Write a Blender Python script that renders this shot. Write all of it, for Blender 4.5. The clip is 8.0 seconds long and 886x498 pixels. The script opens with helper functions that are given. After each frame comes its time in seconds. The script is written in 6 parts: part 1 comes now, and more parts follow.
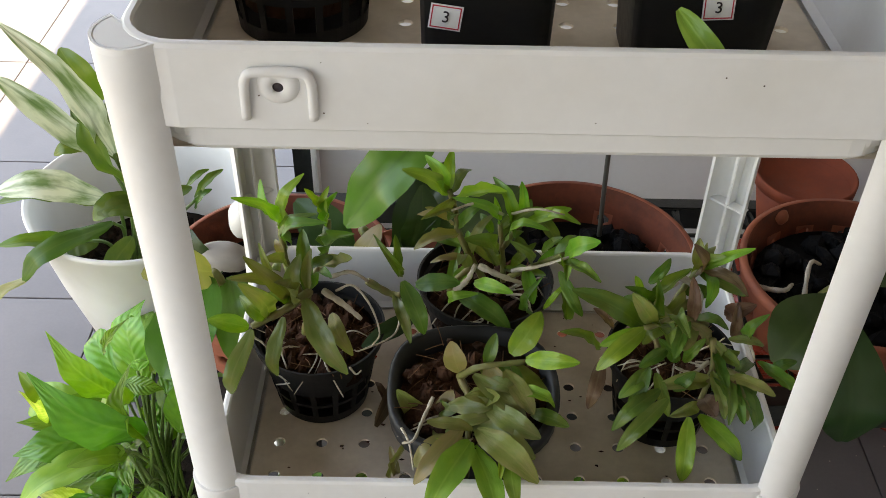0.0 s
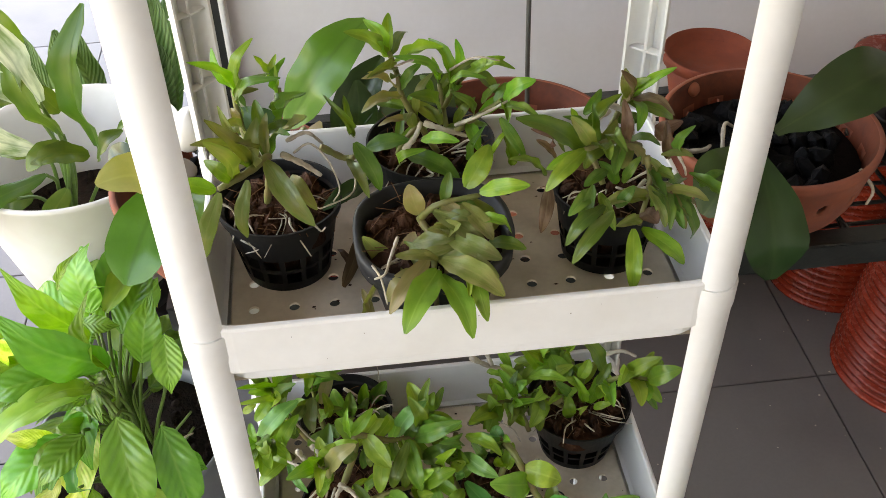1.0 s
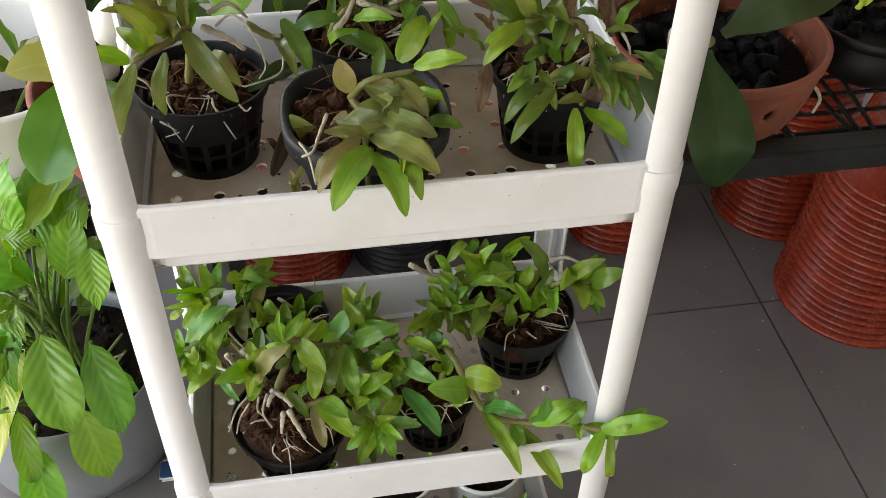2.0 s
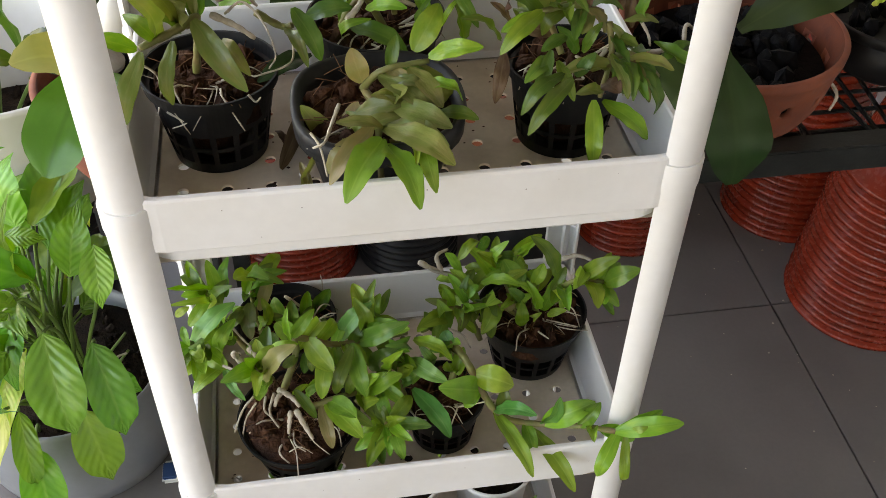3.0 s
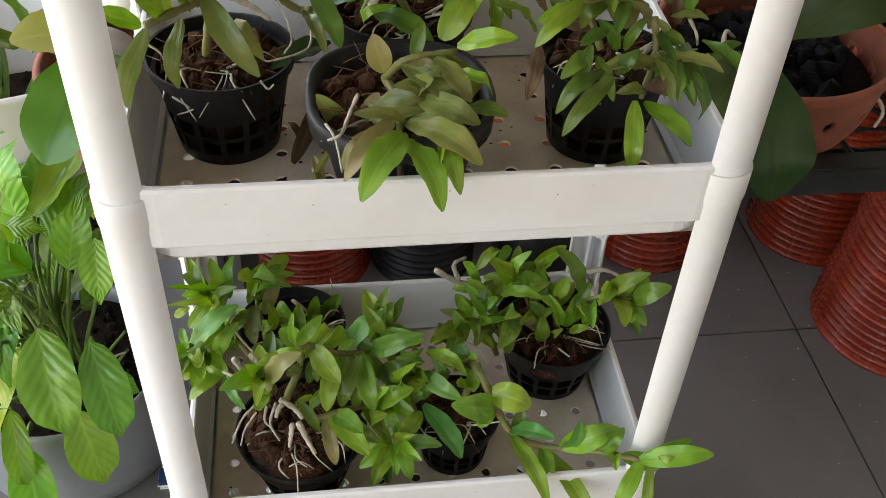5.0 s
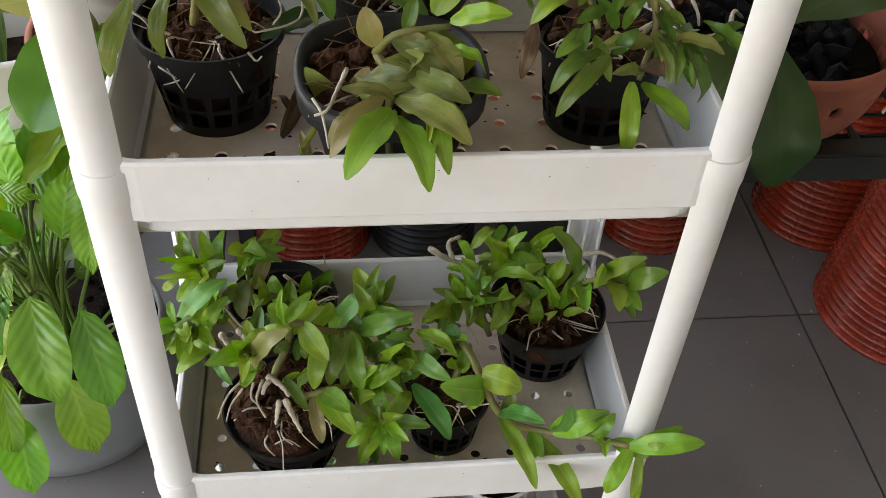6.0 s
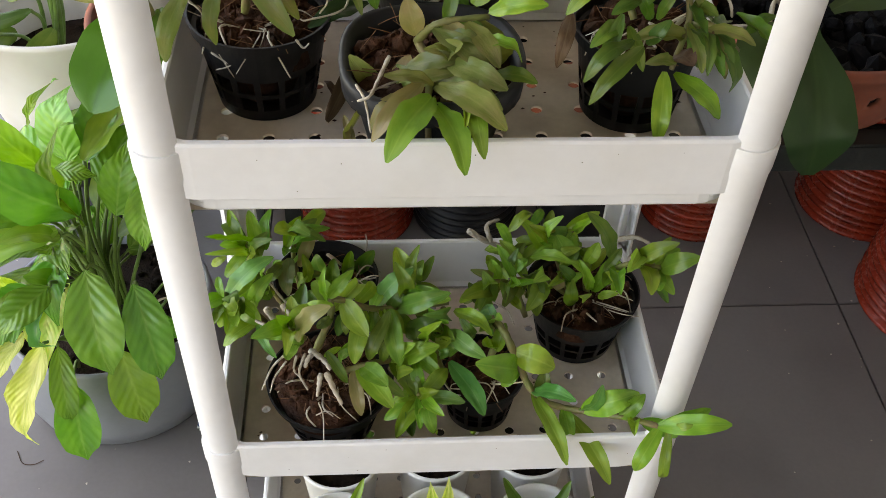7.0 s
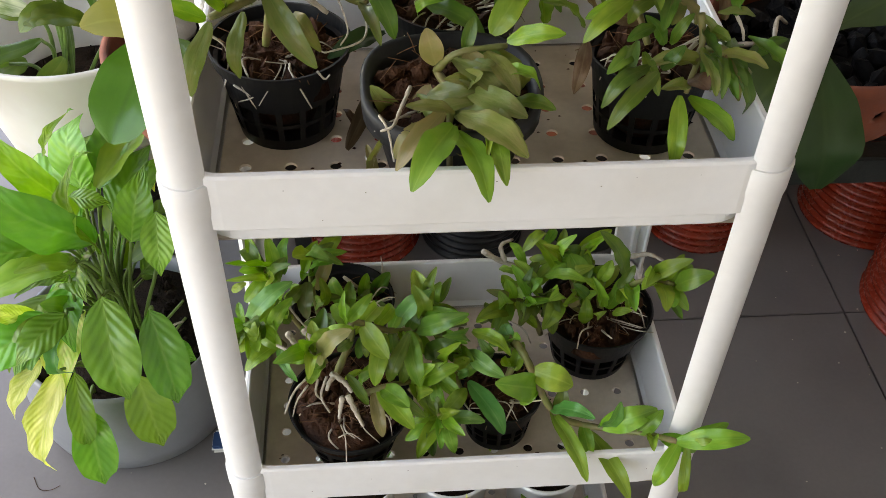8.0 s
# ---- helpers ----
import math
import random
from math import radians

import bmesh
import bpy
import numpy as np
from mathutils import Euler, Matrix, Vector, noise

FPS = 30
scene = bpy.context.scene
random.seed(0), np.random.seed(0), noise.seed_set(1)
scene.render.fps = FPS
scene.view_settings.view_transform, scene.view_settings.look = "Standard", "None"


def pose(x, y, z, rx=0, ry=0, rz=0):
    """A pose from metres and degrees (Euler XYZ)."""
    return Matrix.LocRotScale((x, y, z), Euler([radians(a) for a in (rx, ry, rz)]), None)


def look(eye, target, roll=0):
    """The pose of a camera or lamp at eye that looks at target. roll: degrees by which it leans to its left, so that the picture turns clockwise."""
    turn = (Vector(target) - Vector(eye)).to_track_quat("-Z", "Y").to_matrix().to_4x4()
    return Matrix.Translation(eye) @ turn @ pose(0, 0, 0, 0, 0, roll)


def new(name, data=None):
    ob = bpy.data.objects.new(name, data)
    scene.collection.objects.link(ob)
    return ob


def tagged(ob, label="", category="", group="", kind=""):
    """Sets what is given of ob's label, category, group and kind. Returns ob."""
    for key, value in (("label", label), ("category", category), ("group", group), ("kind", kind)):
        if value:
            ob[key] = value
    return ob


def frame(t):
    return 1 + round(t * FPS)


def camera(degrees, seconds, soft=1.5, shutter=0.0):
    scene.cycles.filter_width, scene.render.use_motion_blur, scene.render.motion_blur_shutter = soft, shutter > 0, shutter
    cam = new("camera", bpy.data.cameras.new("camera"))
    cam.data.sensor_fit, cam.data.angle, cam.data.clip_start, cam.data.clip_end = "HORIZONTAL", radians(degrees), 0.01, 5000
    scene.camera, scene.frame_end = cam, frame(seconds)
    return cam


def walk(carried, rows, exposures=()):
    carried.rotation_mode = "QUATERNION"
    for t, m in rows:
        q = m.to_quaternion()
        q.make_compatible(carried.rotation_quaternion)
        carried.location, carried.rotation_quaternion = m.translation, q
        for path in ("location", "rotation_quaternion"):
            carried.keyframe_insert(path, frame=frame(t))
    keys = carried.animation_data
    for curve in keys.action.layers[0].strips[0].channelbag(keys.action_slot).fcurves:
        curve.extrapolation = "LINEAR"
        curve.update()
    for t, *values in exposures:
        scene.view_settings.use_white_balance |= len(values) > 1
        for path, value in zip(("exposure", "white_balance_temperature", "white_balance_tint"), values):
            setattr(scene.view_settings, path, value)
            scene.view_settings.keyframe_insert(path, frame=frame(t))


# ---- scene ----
cam = camera(48.5, 8.0, soft=0.4)
PATH = [
    (0, (0.166, -0.523, 1.724), (0.169, 1.011, 0.44), 1.1),
    (0.5, (0.142, -0.613, 1.693), (0.214, 0.907, 0.394), -0.5),
    (0.7, (0.142, -0.652, 1.682), (0.244, 0.862, 0.379), -1.0),
    (1, (0.126, -0.651, 1.663), (0.29, 0.852, 0.355), -1.3),
    (1.5, (0.119, -0.672, 1.634), (0.345, 0.814, 0.316), -0.4),
    (2, (0.139, -0.665, 1.579), (0.395, 0.768, 0.207), 1.3),
    (2.2, (0.148, -0.664, 1.567), (0.389, 0.75, 0.173), 1.2),
    (3.3, (0.126, -0.648, 1.545), (0.383, 0.799, 0.188), 1.5),
    (3.5, (0.128, -0.655, 1.532), (0.377, 0.795, 0.177), 1.7),
    (4, (0.118, -0.652, 1.524), (0.358, 0.796, 0.166), 2.2),
    (4.5, (0.123, -0.625, 1.515), (0.358, 0.835, 0.169), 2.7),
    (6, (0.149, -0.585, 1.499), (0.363, 0.834, 0.106), 4.2),
    (6.5, (0.156, -0.596, 1.519), (0.308, 0.809, 0.104), 3.4),
    (7, (0.153, -0.612, 1.522), (0.276, 0.791, 0.102), 2.7),
    (7.5, (0.161, -0.614, 1.532), (0.287, 0.793, 0.116), 1.8),
    (8, (0.131, -0.614, 1.54), (0.259, 0.806, 0.138), 1.6),
]
walk(cam, [(t, look(eye, target, roll)) for t, eye, target, roll in PATH], [(0.0, 2.85, 9200, 14), (0.5, 3.48, 9500, 16), (1.5, 3.28, 9700, 16), (2.2, 3.24, 9700, 16), (3.5, 3.14, 9600, 16), (8.0, 3.14, 9500, 16)])

# ---- light ----
world = bpy.data.worlds.new("sky")
scene.world = world
world.use_nodes = True
wn = world.node_tree.nodes
sky = wn.new("ShaderNodeTexSky")
sky.sky_type, sky.sun_disc = "NISHITA", False
SUN_ELEVATION, SUN_AZIMUTH = 76.0, -75.0   # azimuth from +y, to the left is minus
sky.sun_elevation, sky.sun_rotation = radians(SUN_ELEVATION), radians(SUN_AZIMUTH)
world.node_tree.links.new(sky.outputs[0], wn["Background"].inputs[0])
wn["Background"].inputs[1].default_value = 0.15
sun = new("sun", bpy.data.lights.new("sun", "SUN"))
sun.data.energy, sun.data.angle, sun.data.color = 2.6, radians(0.6), (1.0, 0.95, 0.87)
az, el = radians(SUN_AZIMUTH), radians(SUN_ELEVATION)
sun.matrix_world = look((0, 0, 0), (-math.sin(az) * math.cos(el), -math.cos(az) * math.cos(el), -math.sin(el)))


# ---- materials ----
def mat(name, color, rough=0.5, vary=0.12, scale=12.0, bump=0.0, bump_scale=60.0, second=None, spread=(0.4, 0.7),
        metal=0.0, spec=0.5, by_object=0.0, stretch=(1, 1, 1)):
    m = bpy.data.materials.new(name)
    m.use_nodes = True
    n, lk = m.node_tree.nodes, m.node_tree.links
    b = n["Principled BSDF"]
    b.inputs["Roughness"].default_value, b.inputs["Metallic"].default_value = rough, metal
    b.inputs["Specular IOR Level"].default_value = spec
    tc = n.new("ShaderNodeTexCoord")
    mp = n.new("ShaderNodeMapping")
    mp.inputs["Scale"].default_value = stretch
    lk.new(tc.outputs["Object"], mp.inputs[0])
    big = n.new("ShaderNodeTexNoise")
    big.inputs["Scale"].default_value, big.inputs["Detail"].default_value = scale, 6
    lk.new(mp.outputs[0], big.inputs[0])
    fine = n.new("ShaderNodeTexNoise")
    fine.inputs["Scale"].default_value, fine.inputs["Detail"].default_value = bump_scale, 8
    lk.new(mp.outputs[0], fine.inputs[0])
    ramp = n.new("ShaderNodeMapRange")
    ramp.inputs[1].default_value, ramp.inputs[2].default_value = spread
    lk.new(big.outputs[0], ramp.inputs[0])
    mix = n.new("ShaderNodeMix")
    mix.data_type = "RGBA"
    lo = second or tuple(c * (1 - vary * 2) for c in color)
    mix.inputs[6].default_value, mix.inputs[7].default_value = (*color, 1), (*lo, 1)
    lk.new(ramp.outputs[0], mix.inputs[0])
    grain = n.new("ShaderNodeMix")
    grain.data_type, grain.blend_type = "RGBA", "MULTIPLY"
    grain.inputs[0].default_value = min(1.0, vary * 2)
    lk.new(mix.outputs[2], grain.inputs[6])
    lk.new(fine.outputs[0], grain.inputs[7])
    gain = n.new("ShaderNodeMix")
    gain.data_type, gain.blend_type = "RGBA", "MULTIPLY"
    gain.inputs[0].default_value = 1.0
    gain.inputs[7].default_value = (1 + vary, 1 + vary, 1 + vary, 1)
    lk.new(grain.outputs[2], gain.inputs[6])
    out = gain.outputs[2]
    if by_object:
        info = n.new("ShaderNodeObjectInfo")
        hsv = n.new("ShaderNodeHueSaturation")
        rng = n.new("ShaderNodeMapRange")
        rng.inputs[3].default_value, rng.inputs[4].default_value = 1 - by_object, 1 + by_object
        lk.new(info.outputs["Random"], rng.inputs[0])
        lk.new(rng.outputs[0], hsv.inputs["Value"])
        lk.new(out, hsv.inputs["Color"])
        out = hsv.outputs[0]
    lk.new(out, b.inputs["Base Color"])
    rr = n.new("ShaderNodeMapRange")
    rr.inputs[3].default_value, rr.inputs[4].default_value = rough * 0.8, min(1, rough * 1.25)
    lk.new(fine.outputs[0], rr.inputs[0])
    lk.new(rr.outputs[0], b.inputs["Roughness"])
    if bump:
        bp = n.new("ShaderNodeBump")
        bp.inputs["Strength"].default_value, bp.inputs["Distance"].default_value = bump, 0.004
        lk.new(fine.outputs[0], bp.inputs["Height"])
        lk.new(bp.outputs[0], b.inputs["Normal"])
    return m


def leaf_mat(name, color, tip, rib, rough=0.32, trans=0.22, veins=9.0, vein_mix=0.0, patchy=0.35, glow=(1.5, 1.7, 0.5), spec=0.42):
    """Leaf: paler midrib and faint side veins by the leaf's own u, v, a little light through it, colour varied leaf by leaf."""
    m = bpy.data.materials.new(name)
    m.use_nodes = True
    n, lk = m.node_tree.nodes, m.node_tree.links
    b = n["Principled BSDF"]
    uv = n.new("ShaderNodeUVMap")
    sep = n.new("ShaderNodeSeparateXYZ")
    lk.new(uv.outputs[0], sep.inputs[0])

    def op(kind, a, c=None):
        q = n.new("ShaderNodeMath")
        q.operation = kind
        for i, v in enumerate((a, c)):
            if v is None:
                continue
            if isinstance(v, (int, float)):
                q.inputs[i].default_value = v
            else:
                lk.new(v, q.inputs[i])
        return q.outputs[0]

    side = op("ABSOLUTE", op("SUBTRACT", sep.outputs[0], 0.5))
    midrib = n.new("ShaderNodeMapRange")
    midrib.inputs[1].default_value, midrib.inputs[2].default_value = 0.05, 0.012
    lk.new(side, midrib.inputs[0])
    wave = op("SINE", op("MULTIPLY", op("SUBTRACT", sep.outputs[1], op("MULTIPLY", side, 0.55)), veins * 6.283))
    noise_n = n.new("ShaderNodeTexNoise")
    noise_n.inputs["Scale"].default_value, noise_n.inputs["Detail"].default_value = 3.0, 5
    info = n.new("ShaderNodeObjectInfo")
    off = n.new("ShaderNodeVectorMath")
    off.operation = "ADD"
    lk.new(uv.outputs[0], off.inputs[0])
    lk.new(info.outputs["Location"], off.inputs[1])
    lk.new(off.outputs[0], noise_n.inputs[0])
    c1 = n.new("ShaderNodeMix")
    c1.data_type = "RGBA"
    c1.inputs[6].default_value, c1.inputs[7].default_value = (*color, 1), (*tip, 1)
    amount = n.new("ShaderNodeMapRange")
    amount.inputs[1].default_value, amount.inputs[2].default_value = 0.42, 0.42 + patchy
    lk.new(noise_n.outputs[0], amount.inputs[0])
    lk.new(amount.outputs[0], c1.inputs[0])
    c2 = n.new("ShaderNodeMix")
    c2.data_type = "RGBA"
    c2.inputs[7].default_value = (*rib, 1)
    lk.new(c1.outputs[2], c2.inputs[6])
    lk.new(op("ADD", op("MULTIPLY", midrib.outputs[0], 0.30), op("MULTIPLY", op("MAXIMUM", wave, 0.0), vein_mix)), c2.inputs[0])
    hsv = n.new("ShaderNodeHueSaturation")
    lk.new(op("ADD", op("MULTIPLY", info.outputs["Random"], 0.05), 0.474), hsv.inputs["Hue"])
    r2 = op("FRACT", op("MULTIPLY", info.outputs["Random"], 7.31))
    lk.new(op("ADD", op("MULTIPLY", r2, 0.55), 0.80), hsv.inputs["Value"])
    lk.new(c2.outputs[2], hsv.inputs["Color"])
    lk.new(hsv.outputs[0], b.inputs["Base Color"])
    b.inputs["Roughness"].default_value = rough
    b.inputs["Specular IOR Level"].default_value = spec
    bp = n.new("ShaderNodeBump")
    bp.inputs["Strength"].default_value, bp.inputs["Distance"].default_value = 0.6, 0.003
    lk.new(op("ADD", op("MULTIPLY", wave, vein_mix * 8), op("MULTIPLY", noise_n.outputs[0], 0.6)), bp.inputs["Height"])
    lk.new(bp.outputs[0], b.inputs["Normal"])
    tr = n.new("ShaderNodeBsdfTranslucent")
    warm = n.new("ShaderNodeMix")
    warm.data_type, warm.blend_type = "RGBA", "MULTIPLY"
    warm.inputs[0].default_value, warm.inputs[7].default_value = 1.0, (*glow, 1)
    lk.new(hsv.outputs[0], warm.inputs[6])
    lk.new(warm.outputs[2], tr.inputs[0])
    sh = n.new("ShaderNodeMixShader")
    sh.inputs[0].default_value = trans
    lk.new(b.outputs[0], sh.inputs[1])
    lk.new(tr.outputs[0], sh.inputs[2])
    lk.new(sh.outputs[0], n["Material Output"].inputs[0])
    return m


WHITE = mat("white_plastic", (0.75, 0.748, 0.735), 0.32, 0.04, 9, 0.03, 90, second=(0.70, 0.69, 0.66), spread=(0.45, 0.75))
TRAYFLOOR = mat("soiled_white_plastic", (0.66, 0.58, 0.47), 0.48, 0.10, 14, 0.04, 140, second=(0.49, 0.405, 0.305), spread=(0.42, 0.68))
BLACK = mat("black_plastic", (0.007, 0.007, 0.0075), 0.46, 0.2, 22, 0.05, 120, second=(0.012, 0.012, 0.0125), spec=0.28)
BLACKGREY = mat("dusty_black_plastic", (0.012, 0.0125, 0.014), 0.46, 0.15, 25, 0.05, 120, second=(0.028, 0.030, 0.033), spec=0.3)
TERRA = mat("terracotta", (0.30, 0.080, 0.038), 0.72, 0.15, 14, 0.12, 160, second=(0.19, 0.052, 0.032))
# inside of the bowls: damp stains, with the shade in there painted in too
TERRA_DAMP_SHADED = mat("damp_stained_shaded_terracotta", (0.16, 0.040, 0.020), 0.7, 0.2, 18, 0.12, 160, second=(0.060, 0.020, 0.012), spec=0.25)
TERRA_RED = mat("red_terracotta", (0.22, 0.045, 0.020), 0.7, 0.15, 14, 0.12, 160, second=(0.15, 0.032, 0.016), spec=0.3)
RED = mat("red_plastic", (0.235, 0.024, 0.010), 0.26, 0.1, 8, 0.02, 90, second=(0.16, 0.016, 0.007), by_object=0.16, spec=0.42)
GREYPOT = mat("grey_plastic", (0.21, 0.218, 0.23), 0.40, 0.07, 8, 0.04, 110, second=(0.165, 0.172, 0.18))
CREAM = mat("cream_plastic", (0.70, 0.69, 0.65), 0.42, 0.05, 7, 0.08, 18, second=(0.63, 0.60, 0.54))
PEBBLE = mat("grey_pebble", (0.34, 0.31, 0.28), 0.7, 0.15, 40, 0.2, 160)
SOIL = mat("dark_soil", (0.016, 0.011, 0.008), 0.95, 0.3, 40, 1.0, 160, second=(0.030, 0.019, 0.013), spec=0.1)
BARK = mat("coconut_husk", (0.085, 0.036, 0.019), 0.92, 0.3, 30, 1.0, 220, second=(0.022, 0.011, 0.007), stretch=(1, 1, 0.35), spec=0.15)
FIBRE = mat("husk_fibre", (0.20, 0.095, 0.042), 0.85, 0.2, 40)
CHARCOAL = mat("charcoal", (0.004, 0.0042, 0.0048), 0.75, 0.3, 30, 0.8, 120, second=(0.009, 0.0095, 0.011), spec=0.12)
STEM = mat("green_stem", (0.15, 0.17, 0.045), 0.5, 0.2, 60, 0.2, 200, second=(0.20, 0.14, 0.06))
PETIOLE = mat("leaf_stalk", (0.12, 0.21, 0.04), 0.42, 0.15, 40, 0.1, 200)
ROOT = mat("dry_root", (0.56, 0.51, 0.42), 0.9, 0.2, 60, 0.6, 260, second=(0.36, 0.30, 0.22), by_object=0.2)
TILE = mat("grey_floor_tile", (0.158, 0.146, 0.138), 0.34, 0.08, 3.5, 0.04, 120, second=(0.124, 0.114, 0.108), by_object=0.05)
GROUT = mat("dark_grout", (0.05, 0.047, 0.044), 0.9, 0.2, 30, 0.3, 200)
WALL = mat("painted_wall", (0.70, 0.69, 0.705), 0.75, 0.04, 3.0, 0.08, 70, second=(0.64, 0.62, 0.615))
DARKMETAL = mat("dark_painted_steel", (0.008, 0.010, 0.0095), 0.42, 0.25, 30, 0.15, 160, second=(0.02, 0.023, 0.022))
WIRE = mat("grey_wire", (0.13, 0.13, 0.12), 0.45, 0.1, 40, metal=0.6)
PAPER = mat("label_paper", (0.78, 0.77, 0.75), 0.6, 0.03, 30)
LABELRED = mat("label_red_print", (0.55, 0.03, 0.05), 0.6, 0.03, 30)
# written figures, and the painted dark of the clip's hole
INK_SHADE = mat("ink_and_hole_shade", (0.03, 0.02, 0.025), 0.6, 0.05, 30)
BLUE = mat("blue_print", (0.015, 0.06, 0.16), 0.5, 0.08, 30)
LEAVES = {
    "g": leaf_mat("leaf_green", (0.118, 0.265, 0.022), (0.205, 0.340, 0.038), (0.240, 0.370, 0.080)),
    "h": leaf_mat("leaf_bright_green", (0.160, 0.291, 0.032), (0.248, 0.364, 0.052), (0.349, 0.480, 0.116)),
    "d": leaf_mat("leaf_dark_green", (0.064, 0.138, 0.017), (0.112, 0.175, 0.027), (0.140, 0.215, 0.050)),
    "o": leaf_mat("leaf_olive", (0.130, 0.168, 0.038), (0.195, 0.185, 0.065), (0.235, 0.240, 0.090)),
    "y": leaf_mat("leaf_faded", (0.22, 0.205, 0.075), (0.28, 0.22, 0.10), (0.30, 0.27, 0.12)),
    "b": leaf_mat("leaf_cool_green", (0.068, 0.210, 0.045), (0.122, 0.285, 0.070), (0.200, 0.350, 0.130)),
    "r": leaf_mat("leaf_withered", (0.10, 0.052, 0.032), (0.19, 0.12, 0.085), (0.20, 0.15, 0.10)),
    "v": leaf_mat("leaf_lily_green", (0.098, 0.255, 0.026), (0.165, 0.350, 0.044), (0.280, 0.450, 0.110), 0.27, 0.24, 8, 0.03, spec=0.5),
    "w": leaf_mat("leaf_lily_yellow", (0.40, 0.50, 0.08), (0.80, 0.82, 0.36), (0.60, 0.62, 0.24), 0.36, 0.4, 14, 0.04, 0.2),
    "p": leaf_mat("leaf_broad_green", (0.055, 0.135, 0.016), (0.076, 0.165, 0.025), (0.032, 0.078, 0.012), 0.27, 0.18, 14, 0.0, spec=0.4),
    "q": leaf_mat("leaf_broad_dark", (0.016, 0.046, 0.010), (0.026, 0.062, 0.014), (0.050, 0.090, 0.030), 0.34, 0.08, 14, 0.0, spec=0.38),
    "u": leaf_mat("leaf_white_striped", (0.62, 0.65, 0.54), (0.16, 0.24, 0.10), (0.05, 0.11, 0.025), 0.45, 0.22, 5, 0.0, 0.25, (1.1, 1.15, 0.9)),
    "z": leaf_mat("leaf_banded", (0.035, 0.085, 0.025), (0.15, 0.24, 0.11), (0.06, 0.11, 0.04), 0.36, 0.1, 16, 0.45),
}


# ---- mesh helpers ----
def mesh_of(name, verts, faces, material=None, smooth=True):
    me = bpy.data.meshes.new(name)
    me.from_pydata([tuple(v) for v in verts], [], faces)
    me.update()
    if smooth:
        me.shade_smooth()
    if material:
        me.materials.append(material)
    return me


def part(name, data, parent=None, label="", at=None):
    ob = new(name, data)
    ob.parent = parent
    if at is not None:
        ob.matrix_local = at
    if label:
        ob["label"] = label
    return ob


def from_bm(name, bm, material, smooth=False):
    me = bpy.data.meshes.new(name)
    bm.normal_update()
    bm.to_mesh(me)
    bm.free()
    me.materials.append(material)
    if smooth:
        me.shade_smooth()
    return me


def empty(name, x=0.0, y=0.0, z=0.0):
    ob = new(name)
    ob.empty_display_size = 0.02
    ob.location = (x, y, z)
    return ob


def lathe(name, profile, material, seg=40, wobble=0.0, square=0.0, seed=0):
    """A closed ring body from (radius, height) steps; square > 0 pulls the round towards a rounded square."""
    verts, faces = [], []
    for r, z in profile:
        for i in range(seg):
            a = 2 * math.pi * i / seg
            k = 1.0
            if square:
                k = (abs(math.cos(a)) ** (2 + square) + abs(math.sin(a)) ** (2 + square)) ** (-1 / (2 + square))
            if wobble:
                k *= 1 + wobble * noise.noise(Vector((math.cos(a) * 1.5, math.sin(a) * 1.5, z * 8 + seed)))
            verts.append((r * k * math.cos(a), r * k * math.sin(a), z))
    for j in range(len(profile) - 1):
        for i in range(seg):
            a, b = j * seg + i, j * seg + (i + 1) % seg
            faces.append((a, b, b + seg, a + seg))
    if profile[0][0] > 0.0005:
        faces.append(tuple(range(seg))[::-1])
    if profile[-1][0] > 0.0005:
        faces.append(tuple(range((len(profile) - 1) * seg, len(profile) * seg)))
    return mesh_of(name, verts, faces, material)


def smooth_line(points, steps=6):
    """Catmull-Rom through the points."""
    p = [Vector(q) for q in points]
    p = [2 * p[0] - p[1], *p, 2 * p[-1] - p[-2]]
    out = []
    for i in range(1, len(p) - 2):
        a, b, c, d = p[i - 1:i + 3]
        for k in range(steps):
            t = k / steps
            out.append(0.5 * (2 * b + (c - a) * t + (2 * a - 5 * b + 4 * c - d) * t * t + (3 * b - a - 3 * c + d) * t ** 3))
    out.append(p[-2])
    return out


def tube(name, points, r0, r1, material, seg=7, knobs=0.0, steps=6):
    line = smooth_line(points, steps)
    verts, faces = [], []
    up = Vector((0.31, 0.2, 0.93))
    for i, q in enumerate(line):
        d = (line[min(i + 1, len(line) - 1)] - line[max(i - 1, 0)]).normalized()
        u = d.cross(up).normalized()
        v = d.cross(u)
        f = i / (len(line) - 1)
        r = (r0 + (r1 - r0) * f) * (1 + knobs * math.sin(i * 2.1) ** 2)
        for k in range(seg):
            a = 2 * math.pi * k / seg
            verts.append(q + (u * math.cos(a) + v * math.sin(a)) * r)
    for i in range(len(line) - 1):
        for k in range(seg):
            a, b = i * seg + k, i * seg + (k + 1) % seg
            faces.append((a, b, b + seg, a + seg))
    faces.append(tuple(range(seg))[::-1])
    faces.append(tuple(range((len(line) - 1) * seg, len(line) * seg)))
    return mesh_of(name, verts, faces, material)


def add_box(bm, x0, x1, y0, y1, z0, z1, bevel=0.0):
    r = bmesh.ops.create_cube(bm, size=1.0, matrix=Matrix.LocRotScale(((x0 + x1) / 2, (y0 + y1) / 2, (z0 + z1) / 2), None, (x1 - x0, y1 - y0, z1 - z0)))
    if bevel:
        edges = list({e for v in r["verts"] for e in v.link_edges})
        bmesh.ops.bevel(bm, geom=edges, offset=bevel, segments=2, affect="EDGES", clamp_overlap=True)


def box_part(name, size, material, parent, bevel=0.0, label=""):
    bm = bmesh.new()
    add_box(bm, *size, bevel)
    return part(name, from_bm(name, bm, material), parent, label)


